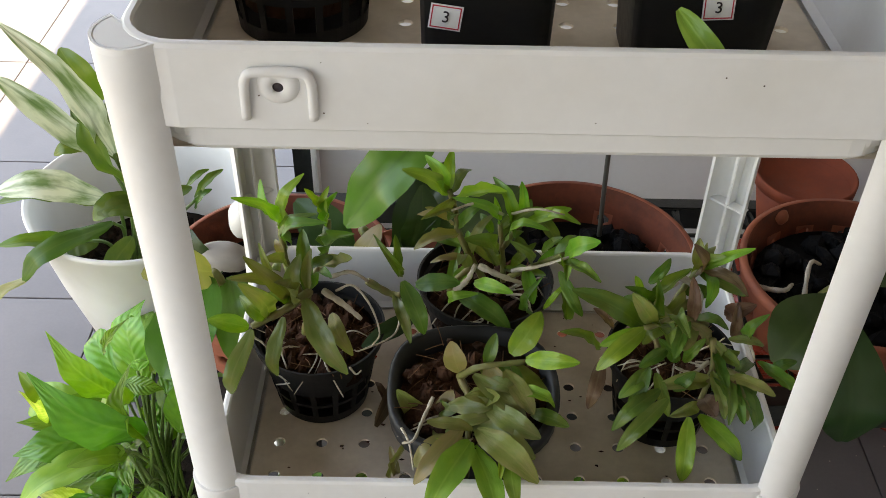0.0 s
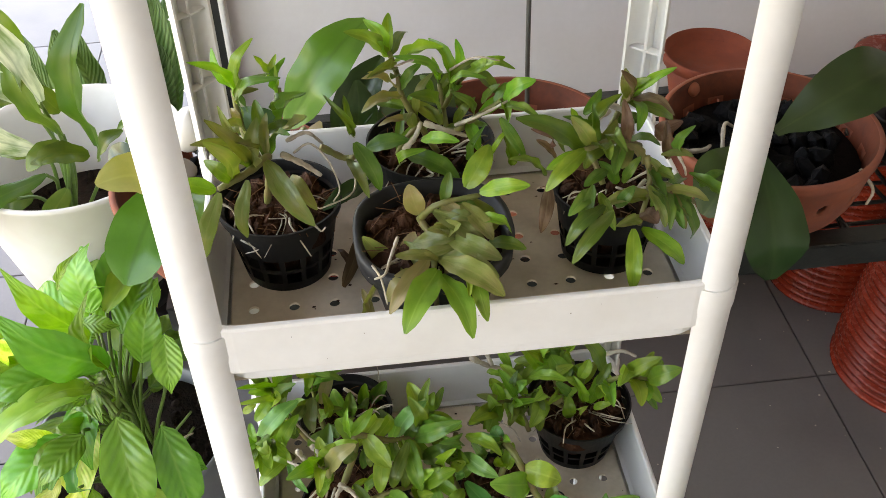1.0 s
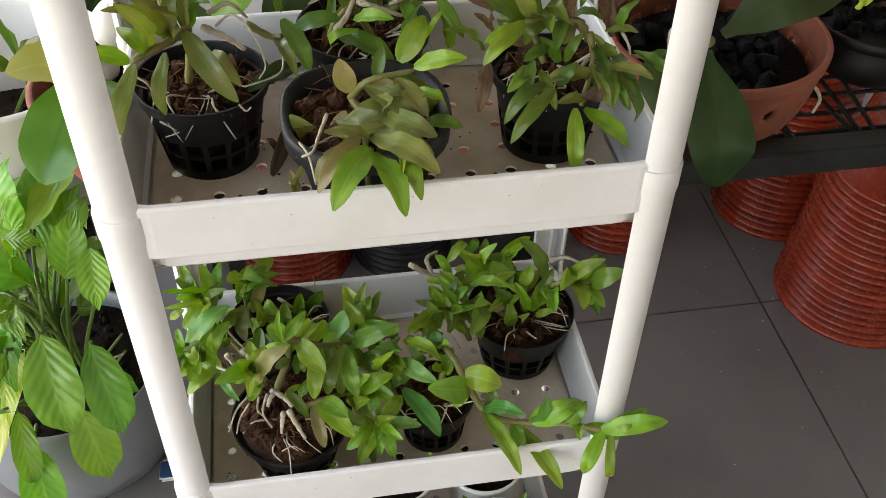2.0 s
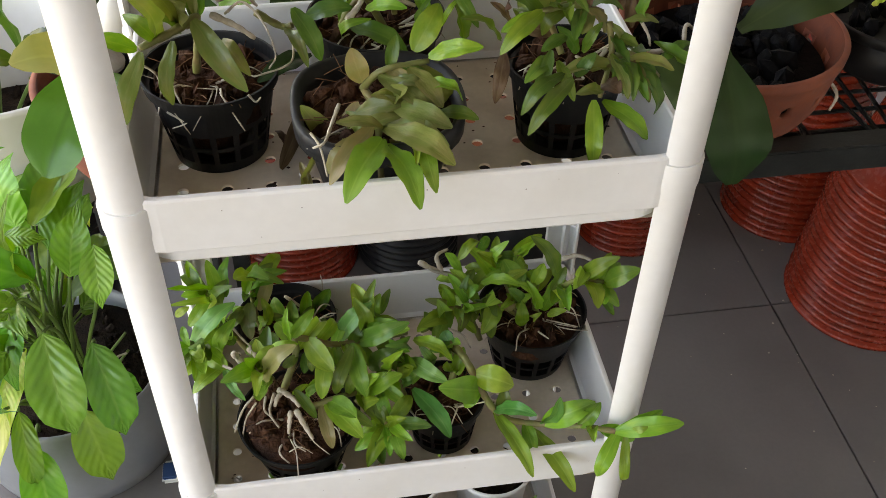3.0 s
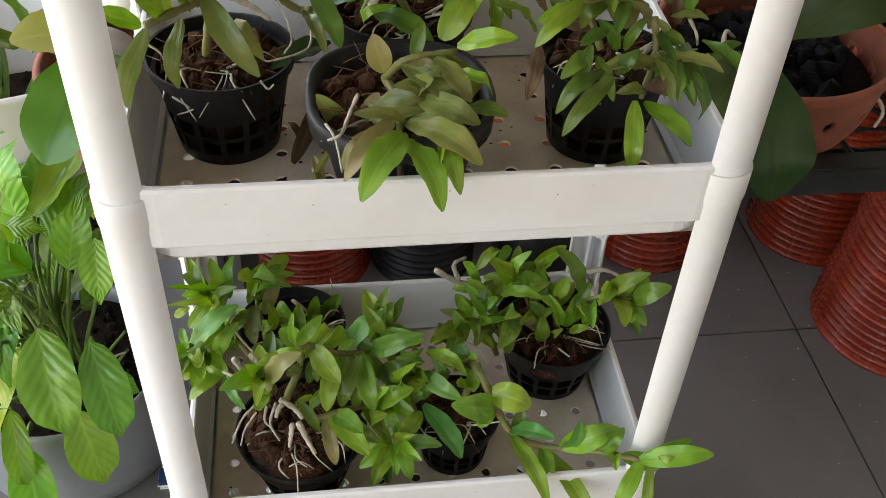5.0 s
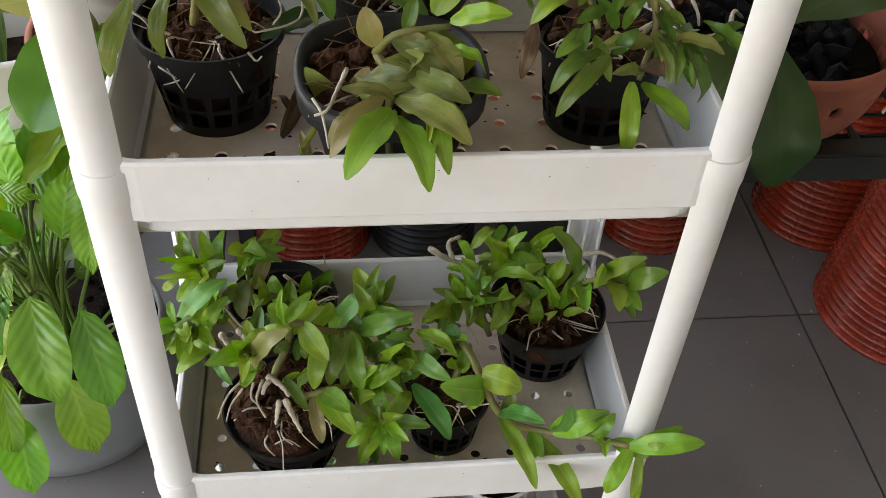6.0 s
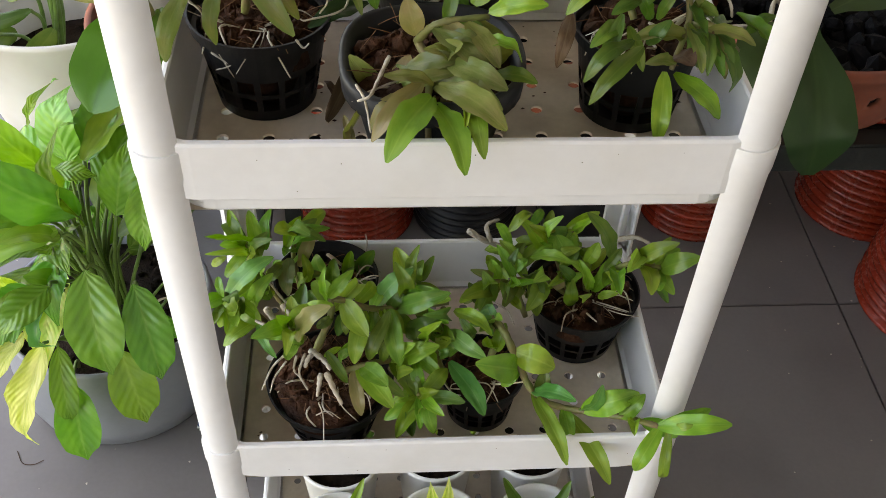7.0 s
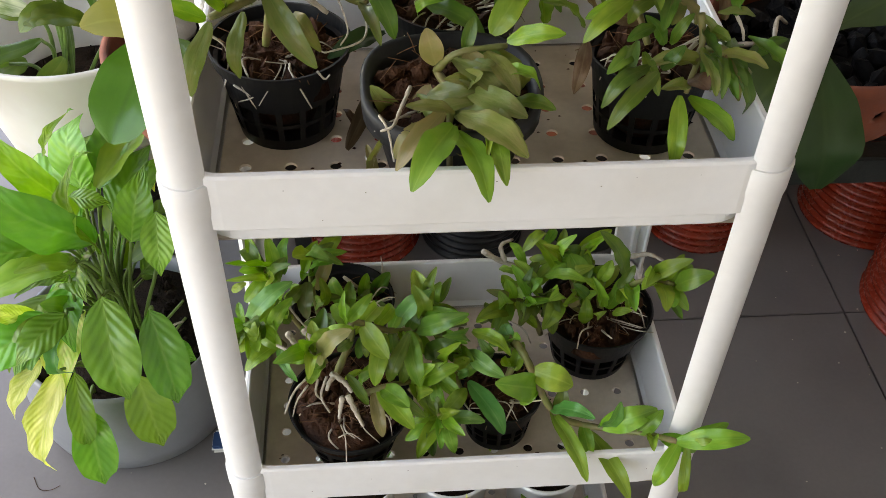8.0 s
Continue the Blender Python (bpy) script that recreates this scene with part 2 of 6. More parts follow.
# ---- leaves ----
def leaf_mesh(name, outline, arch, fold, curl, material, twist=0.0, rows=12, cols=4, ripple=0.0):
    """Unit leaf from (0,0,0) to (0,1,0), width 1: arch lifts its middle, fold makes a valley at the midrib, curl bends its sides."""
    verts, faces, uvs = [], [], []
    for i in range(rows + 1):
        s = i / rows
        w = outline(s)
        for j in range(cols + 1):
            x = (j / cols - 0.5)
            tw = twist * (s - 0.5)
            px, pz = x * w * math.cos(tw), x * w * math.sin(tw) * 0.4
            z = arch * 1.15 * math.sin(math.pi * s ** 1.35) * (1.0 if s < 1 else 0.0) + fold * abs(x) * w - curl * (2 * x) ** 2 * w + pz + ripple * math.sin(s * 17 + (1 if x > 0 else 2.3)) * abs(x) * w
            verts.append((px, s, z))
            uvs.append((0.5 + x * 0.98, s))
    k = cols + 1
    for i in range(rows):
        for j in range(cols):
            a = i * k + j
            faces.append((a, a + 1, a + k + 1, a + k))
    me = mesh_of(name, verts, faces, material)
    layer = me.uv_layers.new(name="UVMap")
    for loop in me.loops:
        layer.data[loop.index].uv = uvs[loop.vertex_index]
    return me


def lance(s):
    return max(0.05, math.sin(math.pi * (0.02 + 0.975 * s ** 0.97)) ** 0.50 * (1 - 0.12 * s ** 3))


def lily(s):
    return max(0.02, math.sin(math.pi * s ** 0.80) ** 0.72 * (1 - 0.62 * max(0, s - 0.70) / 0.30)) if s < 0.98 else 0.02


def broad(s):
    return max(0.10, (1 - abs(2 * s - 1) ** 2.3) ** 0.62 * (0.82 + 0.18 * s))


def spoon(s):
    return max(0.16, math.sin(math.pi * min(0.985, s) ** 1.25) ** 0.66)


LEAF_MESHES = {}
for key, material in LEAVES.items():
    shape = lily if key in "vw" else spoon if key == "q" else broad if key == "p" else lance
    fine = dict(rows=14, cols=6) if key in "pqvw" else {}
    LEAF_MESHES[key] = [
        leaf_mesh("leaf", shape, 0.07, 0.20, 0.03, material, 0.15, ripple=0.04, **fine),
        leaf_mesh("leaf", shape, 0.15, 0.22, 0.06, material, -0.3, ripple=0.06, **fine),
        leaf_mesh("leaf", shape, 0.26, 0.18, 0.08, material, 0.4, ripple=0.05, **fine),
        leaf_mesh("leaf", shape, -0.04, 0.24, 0.02, material, -0.2, ripple=0.07, **fine),
        leaf_mesh("leaf", shape, 0.32, 0.30, 0.05, material, 0.7, ripple=0.10, **fine),
        leaf_mesh("leaf", shape, 0.12, 0.38, 0.02, material, -0.8, ripple=0.12, **fine),
    ]
pick = random.Random(5)


def leaf(plant, base, tip, width, kind="g", face=None, arch=None):
    """One leaf of a plant between two places of the room; face: which way its upper side looks."""
    base, tip = Vector(base), Vector(tip)
    d = tip - base
    length = d.length
    y = d.normalized()
    hint = Vector(face) if face else Vector((pick.uniform(-0.35, 0.25), -0.55 + pick.uniform(-0.25, 0.25), 0.85))
    x = y.cross(hint).normalized()
    z = x.cross(y)
    choice = LEAF_MESHES[kind][pick.choice((0, 1, 1, 2, 2, 3) if kind in "vwpq" else (0, 0, 1, 1, 2, 3, 4, 5)) if arch is None else arch]
    m = Matrix((x * width * (0.88 if kind in "gdob" else 1.12 if kind == "h" else 1.0), y * length, z * length)).transposed().to_4x4()
    m.translation = base - plant.location
    ob = new("leaf", choice)
    ob.parent = plant
    ob.matrix_local = m
    return ob


STEMS = {}


def stem(plant, r, *points):
    STEMS.setdefault(plant.name, []).append([Vector(p) for p in points])
    return part("stem", tube("stem", [Vector(p) - plant.location for p in points], r, r * 0.7, STEM, knobs=0.25), plant)


def stalk(plant, r, *points):
    return part("stalk", tube("stalk", [Vector(p) - plant.location for p in points], r, r * 0.7, PETIOLE), plant)


def rootlets(plant, n, radius, z, seed):
    """Thin stray roots that leave the substrate and curl over the rim."""
    rnd = random.Random(seed)
    c = plant.location
    for _ in range(n):
        a = rnd.uniform(-2.9, 0.3)
        o = Vector((math.cos(a), math.sin(a), 0))
        s = o.cross(Vector((0, 0, 1)))
        p = c + Vector((0, 0, z)) + o * radius * rnd.uniform(0.2, 0.5)
        q = p + o * radius * rnd.uniform(0.3, 0.5) + s * rnd.uniform(-0.015, 0.015) + Vector((0, 0, rnd.uniform(0.004, 0.02)))
        e = q + o * radius * rnd.uniform(0.1, 0.35) + s * rnd.uniform(-0.02, 0.02) + Vector((0, 0, rnd.uniform(-0.03, 0.012)))
        root(plant, rnd.uniform(0.0006, 0.0013), p, q, e)


def root(plant, r, *points):
    return part("root", tube("root", [Vector(p) - plant.location for p in points], r, r * 0.55, ROOT, seg=6, knobs=0.35), plant)


def dress(plant, n, length, width, kinds, seed, lift=0.35):
    """More leaves, set in two rows along the plant's stems."""
    rnd = random.Random(seed)
    lines = [smooth_line(p, 6) for p in STEMS[plant.name]]
    for k in range(n):
        line = lines[k % len(lines)]
        i = rnd.randrange(len(line) // 4, len(line) - 1)
        d = (line[i + 1] - line[i - 1]).normalized() if i else Vector((0, 0, 1))
        side = d.cross(Vector((rnd.uniform(-1, 1), rnd.uniform(-1, 0.2), rnd.uniform(-0.4, 0.8)))).normalized()
        if side.y > 0.5:
            side = -side
        way = (side * rnd.choice((1, 1, -1)) + d * 0.5 + Vector((0, -0.15, lift * rnd.uniform(-0.8, 1.2)))).normalized()
        s = length * rnd.uniform(0.6, 1.25)
        leaf(plant, line[i], line[i] + way * s, width * rnd.uniform(0.65, 1.05), rnd.choice(kinds))


# ---- pots ----
def chunks(name, radius, height, n, size, material, seed, flat=0.6):
    """Loose pieces heaped in a pot: many small broken lumps in one mesh."""
    rnd = random.Random(seed)
    verts, faces = [], []
    ico = [Vector(v).normalized() for v in ((0, 1, 1.6), (0, -1, 1.6), (0, 1, -1.6), (0, -1, -1.6), (1, 1.6, 0), (-1, 1.6, 0), (1, -1.6, 0), (-1, -1.6, 0), (1.6, 0, 1), (-1.6, 0, 1), (1.6, 0, -1), (-1.6, 0, -1))]
    tri = ((0, 1, 8), (0, 8, 4), (0, 4, 5), (0, 5, 9), (0, 9, 1), (1, 6, 8), (8, 6, 10), (8, 10, 4), (4, 10, 2), (4, 2, 5), (5, 2, 11), (5, 11, 9), (9, 11, 7), (9, 7, 1), (1, 7, 6), (3, 6, 7), (3, 7, 11), (3, 11, 2), (3, 2, 10), (3, 10, 6))
    for _ in range(n):
        a, r = rnd.uniform(0, 2 * math.pi), radius * math.sqrt(rnd.random())
        c = Vector((r * math.cos(a), r * math.sin(a), height + rnd.uniform(-0.3, 0.5) * size))
        q = Euler((rnd.uniform(0, 6), rnd.uniform(0, 6), rnd.uniform(0, 6))).to_matrix()
        sc = Vector((rnd.uniform(0.6, 1.3), rnd.uniform(0.5, 1.0), rnd.uniform(0.3, flat))) * size
        o = len(verts)
        for v in ico:
            w = v * rnd.uniform(0.75, 1.15)
            verts.append(c + q @ Vector((w.x * sc.x, w.y * sc.y, w.z * sc.z)))
        faces += [(o + i, o + j, o + k) for i, j, k in tri]
    return mesh_of(name, verts, faces, material, smooth=False)


def fibres(name, radius, height, n, length, material, seed):
    """Loose husk fibres, thin three-sided threads in one mesh."""
    rnd = random.Random(seed)
    verts, faces = [], []
    for _ in range(n):
        a, r = rnd.uniform(0, 6.283), radius * math.sqrt(rnd.random())
        p = Vector((r * math.cos(a), r * math.sin(a), height + rnd.uniform(0, 0.006)))
        d = Vector((rnd.uniform(-1, 1), rnd.uniform(-1, 1), rnd.uniform(-0.15, 0.55))).normalized()
        o = len(verts)
        bend = Vector((rnd.uniform(-1, 1), rnd.uniform(-1, 1), -0.5)) * length * 0.25
        w = d.cross(Vector((0.2, 0.3, 0.9))).normalized() * 0.0005
        for k in range(4):
            f = k / 3
            q = p + d * length * f + bend * f * f
            verts += [q + w, q - w, q + Vector((0, 0, 0.0008))]
        for k in range(3):
            b = o + 3 * k
            for i in range(3):
                faces.append((b + i, b + (i + 1) % 3, b + 3 + (i + 1) % 3, b + 3 + i))
    return mesh_of(name, verts, faces, material)


def net_pot_mesh(name, r_low, r_top, h, material=None, seg=60, rows=2, solid_top=0.44, open_rows=True):
    """Orchid net pot: a plain band above, slotted ribs below, a slotted base and a rolled rim; walls have thickness."""
    verts, faces = [], []
    levels = [0.0, 0.012]
    slot_h = (h * (1 - solid_top) - 0.012) / rows
    for k in range(rows):
        levels += [0.012 + slot_h * (k + 0.78), 0.012 + slot_h * (k + 1)]
    levels += [h * 0.86, h * 0.87, h * 0.985, h]
    rad = []
    for z in levels:
        r = r_low + (r_top - r_low) * z / h
        if z >= h * 0.87:
            r += 0.004
        rad.append(r)
    th = 0.0022
    nl = len(levels)
    for shell in (0, 1):
        for r, z in zip(rad, levels):
            for i in range(seg):
                a = 2 * math.pi * i / seg
                q = r - th * shell
                verts.append((q * math.cos(a), q * math.sin(a), z))
    cell = set()
    for k in range(rows):
        cell.add(1 + 2 * k)
    half = nl * seg
    solid = [[not (j in cell and i % 4 != 0) for i in range(seg)] for j in range(nl - 1)]
    for j in range(nl - 1):
        for i in range(seg):
            a, b = j * seg + i, j * seg + (i + 1) % seg
            if solid[j][i]:
                faces.append((a, b, b + seg, a + seg))
                faces.append((half + a, half + a + seg, half + b + seg, half + b))
            else:
                if solid[j][(i - 1) % seg]:
                    faces.append((a, a + seg, half + a + seg, half + a))
                if solid[j][(i + 1) % seg]:
                    faces.append((b, half + b, half + b + seg, b + seg))
                if j == 0 or solid[j - 1][i]:
                    faces.append((a, half + a, half + b, b))
                if j == nl - 2 or solid[j + 1][i]:
                    faces.append((a + seg, b + seg, half + b + seg, half + a + seg))
    top = (nl - 1) * seg
    for i in range(seg):
        a, b = top + i, top + (i + 1) % seg
        faces.append((a, b, half + b, half + a))
    faces.append(tuple(range(seg))[::-1])
    me = mesh_of(name, verts, faces, material or BLACK, smooth=False)
    return me


def orchid(name, x, y, z, r_low, r_top, h, label, fill=0.8, seed=1, pot="net", material=None, sub=BARK):
    """A potted orchid: pot, husk chunks and fibres; stems, roots and leaves are added by the caller."""
    plant = empty(name, x, y, z)
    tagged(plant, label, "potted orchid", "potted orchids on the rack")
    if pot == "net":
        part("pot", net_pot_mesh("pot", r_low, r_top, h, material), plant, "black slotted plastic pot")
    else:
        prof = [(r_low * 0.2, 0.0), (r_low, 0.0), (r_low + 0.002, 0.006), (r_top - 0.010, h - 0.028), (r_top - 0.009, h - 0.026), (r_top, h - 0.022), (r_top + 0.001, h - 0.002), (r_top - 0.002, h),
                (r_top - 0.006, h - 0.001), (r_top - 0.012, h - 0.024), (r_low - 0.004, 0.008), (r_low * 0.2, 0.006)]
        part("pot", lathe("pot", prof, material or BLACKGREY, 40, 0.03, 0.6, seed), plant, "dusty black plastic pot with a worn rim")
    rr = r_low + (r_top - r_low) * fill
    part("substrate", lathe("substrate", [(0.002, h * fill + 0.004), (rr * 0.6, h * fill + 0.003), (rr - 0.004, h * fill - 0.003), (rr - 0.006, h * fill - 0.02), (r_low * 0.86, h * 0.42), (r_low * 0.55, 0.004), (0.002, 0.004)], sub, 32, 0.14, 0, seed), plant)
    tagged(part("husk", chunks("husk", rr * 0.82, h * fill + 0.003, 70, 0.0125, sub, seed), plant, "brown coconut husk chunks"), kind="stuff")
    tagged(part("husk_fibre", fibres("husk_fibre", rr * 0.85, h * fill + 0.006, 38, 0.026, FIBRE, seed + 50), plant, "loose husk fibres"), kind="stuff")
    return plant


# ---- setting ----
floor = tagged(new("floor", mesh_of("floor", [(-4, -3, -0.012), (3, -3, -0.012), (3, 6, -0.012), (-4, 6, -0.012), (-4, -3, -0.1), (3, -3, -0.1), (3, 6, -0.1), (-4, 6, -0.1)],
                               [(0, 1, 2, 3), (7, 6, 5, 4), (0, 4, 5, 1), (1, 5, 6, 2), (2, 6, 7, 3), (3, 7, 4, 0)], GROUT, False)),
               "grey square ceramic tile floor with thin dark joints", "floor", kind="structure")
WALL_Y = 1.2
bm = bmesh.new()
add_box(bm, -0.10, 3.0, WALL_Y, WALL_Y + 0.12, 0, 2.8)
wall_back = tagged(new("wall_north", from_bm("wall_north", bm, WALL)), "light grey painted wall with small stains", "wall", kind="structure")
# out-of-view wall, added so that daylight enters from the left
bm = bmesh.new()
add_box(bm, 2.6, 2.72, -3.0, WALL_Y, 0, 2.8)
tagged(new("shade_wall_east", from_bm("shade_wall_east", bm, WALL)), "unseen plain light grey wall added to close off light from the right", "wall", kind="structure")
# unseen wall behind the camera, added to hold back light from the front
bm = bmesh.new()
add_box(bm, -1.20, 2.6, -2.4, -2.28, 0, 2.8)
tagged(new("shade_wall_south", from_bm("shade_wall_south", bm, WALL)), "unseen plain light grey wall added to cut the light from the front", "wall", kind="structure")
# unseen ceiling, added as a sun blocker; its left edge sets where sun lands
bm = bmesh.new()
add_box(bm, -1.90, 2.72, -2.4, 3.2, 2.8, 2.95)
tagged(new("ceiling", from_bm("ceiling", bm, WALL)), "unseen plain pale ceiling added to keep sun off the floor", "ceiling", kind="structure")
door = tagged(empty("door_1", -0.13, WALL_Y, 0), "dark slot and white metal edge of a sliding door", "door", kind="structure")
box_part("dark_track", (-0.018, 0.022, -0.03, 0.06, 0, 2.1), DARKMETAL, door, 0.002)
box_part("white_edge", (0.022, 0.034, -0.045, 0.0, 0, 2.1), WHITE, door, 0.003)


# ---- the rack ----
def rounded_rect(x0, x1, y0, y1, r, seg=6):
    pts = []
    for cx, cy, a0 in ((x1 - r, y1 - r, 0), (x0 + r, y1 - r, 90), (x0 + r, y0 + r, 180), (x1 - r, y0 + r, 270)):
        for k in range(seg + 1):
            a = radians(a0 + 90 * k / seg)
            pts.append((cx + r * math.cos(a), cy + r * math.sin(a)))
    return pts


TX0, TX1, TY0, TY1, RIM = -0.034, 0.474, -0.006, 0.312, 0.078
COLS, ROWS_N, PX, PY, HX, HY, HR = 11, 6, 0.0419, 0.0398, 0.009, 0.0600, 0.0058


def tray_wall_mesh():
    """Side walls of a tray: outer apron, step, lip below, rounded top edge, inner wall down to the floor."""
    rings = []
    for inset, r, z in ((0.020, 0.030, -0.003), (0.014, 0.034, -0.004), (0.011, 0.036, 0.0), (0.011, 0.036, 0.0185), (0.001, 0.036, 0.0192), (0.0, 0.036, 0.0205), (0.0, 0.036, RIM - 0.003), (0.0015, 0.036, RIM - 0.0005), (0.003, 0.035, RIM),
                        (0.006, 0.034, RIM), (0.0075, 0.033, RIM - 0.002), (0.012, 0.030, 0.006), (0.016, 0.027, 0.0), (0.020, 0.024, 0.0)):
        rings.append([(x, y, z) for x, y in rounded_rect(TX0 + inset, TX1 - inset, TY0 + inset, TY1 - inset, r)])
    n = len(rings[0])
    verts = [v for ring in rings for v in ring]
    faces = []
    for j in range(len(rings)):
        k = (j + 1) % len(rings)
        for i in range(n):
            faces.append((j * n + i, j * n + (i + 1) % n, k * n + (i + 1) % n, k * n + i))
    me = mesh_of("tray_wall", verts, faces, WHITE, False)
    return me


def tray_floor_mesh():
    """Tray floor with round drain holes cut through it."""
    bm = bmesh.new()
    seg = 12
    x0, x1, y0, y1 = TX0 + 0.013, TX1 - 0.013, TY0 + 0.013, TY1 - 0.013
    xs = [x0] + [HX + PX * (i - 0.5) for i in range(COLS + 1)] + [x1]
    ys = [y0] + [HY + PY * (j - 0.5) for j in range(ROWS_N + 1)] + [y1]
    for z, flip in ((0.0, False), (-0.0028, True)):
        for i in range(len(xs) - 1):
            for j in range(len(ys) - 1):
                a, b, c, d = xs[i], xs[i + 1], ys[j], ys[j + 1]
                hole = 1 <= i <= COLS and 1 <= j <= ROWS_N
                corners = [bm.verts.new(v) for v in ((a, c, z), (b, c, z), (b, d, z), (a, d, z))]
                if not hole:
                    bm.faces.new(corners[::-1] if flip else corners)
                    continue
                cx, cy = HX + PX * (i - 1), HY + PY * (j - 1)
                ring = [bm.verts.new((cx + HR * math.cos(radians(-135 + 360 * k / seg)), cy + HR * math.sin(radians(-135 + 360 * k / seg)), z)) for k in range(seg)]
                for side in range(4):
                    c0, c1 = corners[side], corners[(side + 1) % 4]
                    q = [ring[(side * 3 + k) % seg] for k in range(4)]
                    f = [c0, c1, *q[::-1]]
                    bm.faces.new(f[::-1] if flip else f)
                if not flip:
                    low = [bm.verts.new((v.co.x, v.co.y, -0.0028)) for v in ring]
                    for k in range(seg):
                        bm.faces.new((ring[k], low[k], low[(k + 1) % seg], ring[(k + 1) % seg])[::-1])
    return from_bm("tray_floor", bm, TRAYFLOOR)


rack = tagged(empty("plant_rack", 0.22, 0.15, 0), "white plastic four-tier rack with perforated trays and round posts", "plant rack")
wall_me, floor_me = tray_wall_mesh(), tray_floor_mesh()
TIERS = (0.107, 0.530, 0.950, 1.366)
for z in TIERS:
    tray = part("tray", wall_me, rack, "white plastic tray with a raised rim", Matrix.Translation((-0.22, -0.15, z)))
    part("tray_floor", floor_me, tray, "soiled tray bottom with round drain holes")


def post_ring(r, q, n=18):
    """Plan of a corner post: a half round that bulges along +y, with slightly squared shoulders; q shrinks it for the hollow."""
    pts = []
    for k in range(n + 1):
        a = radians(-90 + 180 * k / n)
        pts.append((q * r * math.sin(a), q * r * 1.04 * math.cos(a) ** 0.92 if k not in (0, n) else 0.0))
    return pts


def post_mesh(length, r, slant=0.0):
    """A post section: a hollow half round, open towards the rack, narrower at its foot, with a collar where the next one plugs in."""
    rings = [(r * 0.90, -0.003), (r * 0.93, 0.0), (r * 0.95, 0.004), (r * 0.97, length * 0.5), (r * 0.985, length - 0.034), (r * 1.03, length - 0.026), (r * 1.03, length - 0.0015), (r * 1.015, length)]
    verts, faces = [], []
    n = len(post_ring(r, 1.0))
    for rr, z in rings:
        for q in (1.0, 0.87):
            verts += [(x, y, z - (slant * y if z > length - 0.01 else 0.0)) for x, y in post_ring(rr, q)]
    for j in range(len(rings) - 1):
        o = j * 2 * n
        for i in range(n - 1):
            faces.append((o + i + 1, o + i, o + 2 * n + i, o + 2 * n + i + 1))
            faces.append((o + n + i, o + n + i + 1, o + 3 * n + i + 1, o + 3 * n + i))
        faces.append((o, o + n, o + 3 * n, o + 2 * n))
        faces.append((o + 2 * n - 1, o + n - 1, o + 3 * n - 1, o + 4 * n - 1))
    for o, top in ((0, False), ((len(rings) - 1) * 2 * n, True)):
        for i in range(n - 1):
            f = (o + i + 1, o + i, o + n + i, o + n + i + 1)
            faces.append(f if not top else f[::-1])
    me = mesh_of("post", verts, faces, WHITE)
    me.set_sharp_from_angle(angle=radians(38))
    return me


def cap_mesh(r):
    """Flat plug on a post's head: a raised half-round lid with a shallow groove inside its edge."""
    verts, faces = [], []
    shell = ((1.0, -0.012), (1.035, -0.010), (1.035, -0.002), (1.01, 0.0), (0.90, 0.0), (0.885, -0.0012), (0.86, -0.0012), (0.845, 0.0))
    n = len(post_ring(r, 1.0))
    c = r * 0.42
    for q, z in shell:
        verts += [(x * q, c + (y - c) * q, z) for x, y in post_ring(r, 1.0)]
    for j in range(len(shell) - 1):
        for i in range(n):
            k = (i + 1) % n
            faces.append((j * n + k, j * n + i, (j + 1) * n + i, (j + 1) * n + k))
    faces.append(tuple(range((len(shell) - 1) * n, len(shell) * n))[::-1])
    faces.append(tuple(range(n)))
    me = mesh_of("post_cap", verts, faces, WHITE)
    me.set_sharp_from_angle(angle=radians(30))
    return me


POST_R = 0.0245
POST_X, POST_Y = (-0.0225, 0.4580), (0.0140, 0.2920)
SECTIONS = ((0.0, 0.182), (0.182, 0.601), (0.601, 1.019), (1.019, 1.440))
for x in POST_X:
    for y in POST_Y:
        out = math.degrees(math.atan2(-(x - 0.2178), y - 0.153))
        turn = math.copysign(45 if abs(out) < 90 else 135, out)
        for lo, hi in SECTIONS:
            head = hi > 1.4
            post = part("post", post_mesh(hi - lo, POST_R, 0.10 if head else 0.0), rack, "", pose(x - 0.22, y - 0.15, lo, 0, 0, turn))
            if y > 0.2:
                for k in range(1, 5):
                    bm = bmesh.new()
                    add_box(bm, -0.0205, 0.0205, 0.004, 0.017, (hi - lo) * k / 5, (hi - lo) * k / 5 + 0.0022, 0.0008)
                    part("rib", from_bm("rib", bm, WHITE), post)
                bm = bmesh.new()
                add_box(bm, -0.0018, 0.0018, 0.006, 0.022, 0.006, hi - lo - 0.006, 0.0008)
                part("web", from_bm("web", bm, WHITE), post)
        tilt = Matrix(((1, 0, 0, 0), (0, 1, 0, 0), (0, -0.10, 1, 0), (0, 0, 0, 1)))
        part("post_cap", cap_mesh(POST_R), rack, "", pose(x - 0.22, y - 0.15, 1.4435, 0, 0, turn) @ tilt)
# the clip on the top tray's apron
clip = empty("clip", 0, 0, 0)
clip.parent = rack
clip.location = (0.066 - 0.22, -0.006 - 0.15, 1.416)
hoop = tube("clip_frame", [(-0.0215, -0.001, -0.021), (-0.0205, -0.003, 0.000), (-0.0195, -0.003, 0.007), (-0.0155, -0.003, 0.0115), (0.0, -0.003, 0.0125), (0.0155, -0.003, 0.0115), (0.0195, -0.003, 0.007), (0.0205, -0.003, 0.000), (0.0200, -0.001, -0.021)], 0.0032, 0.0032, WHITE, 10)
part("clip_frame", hoop, clip)
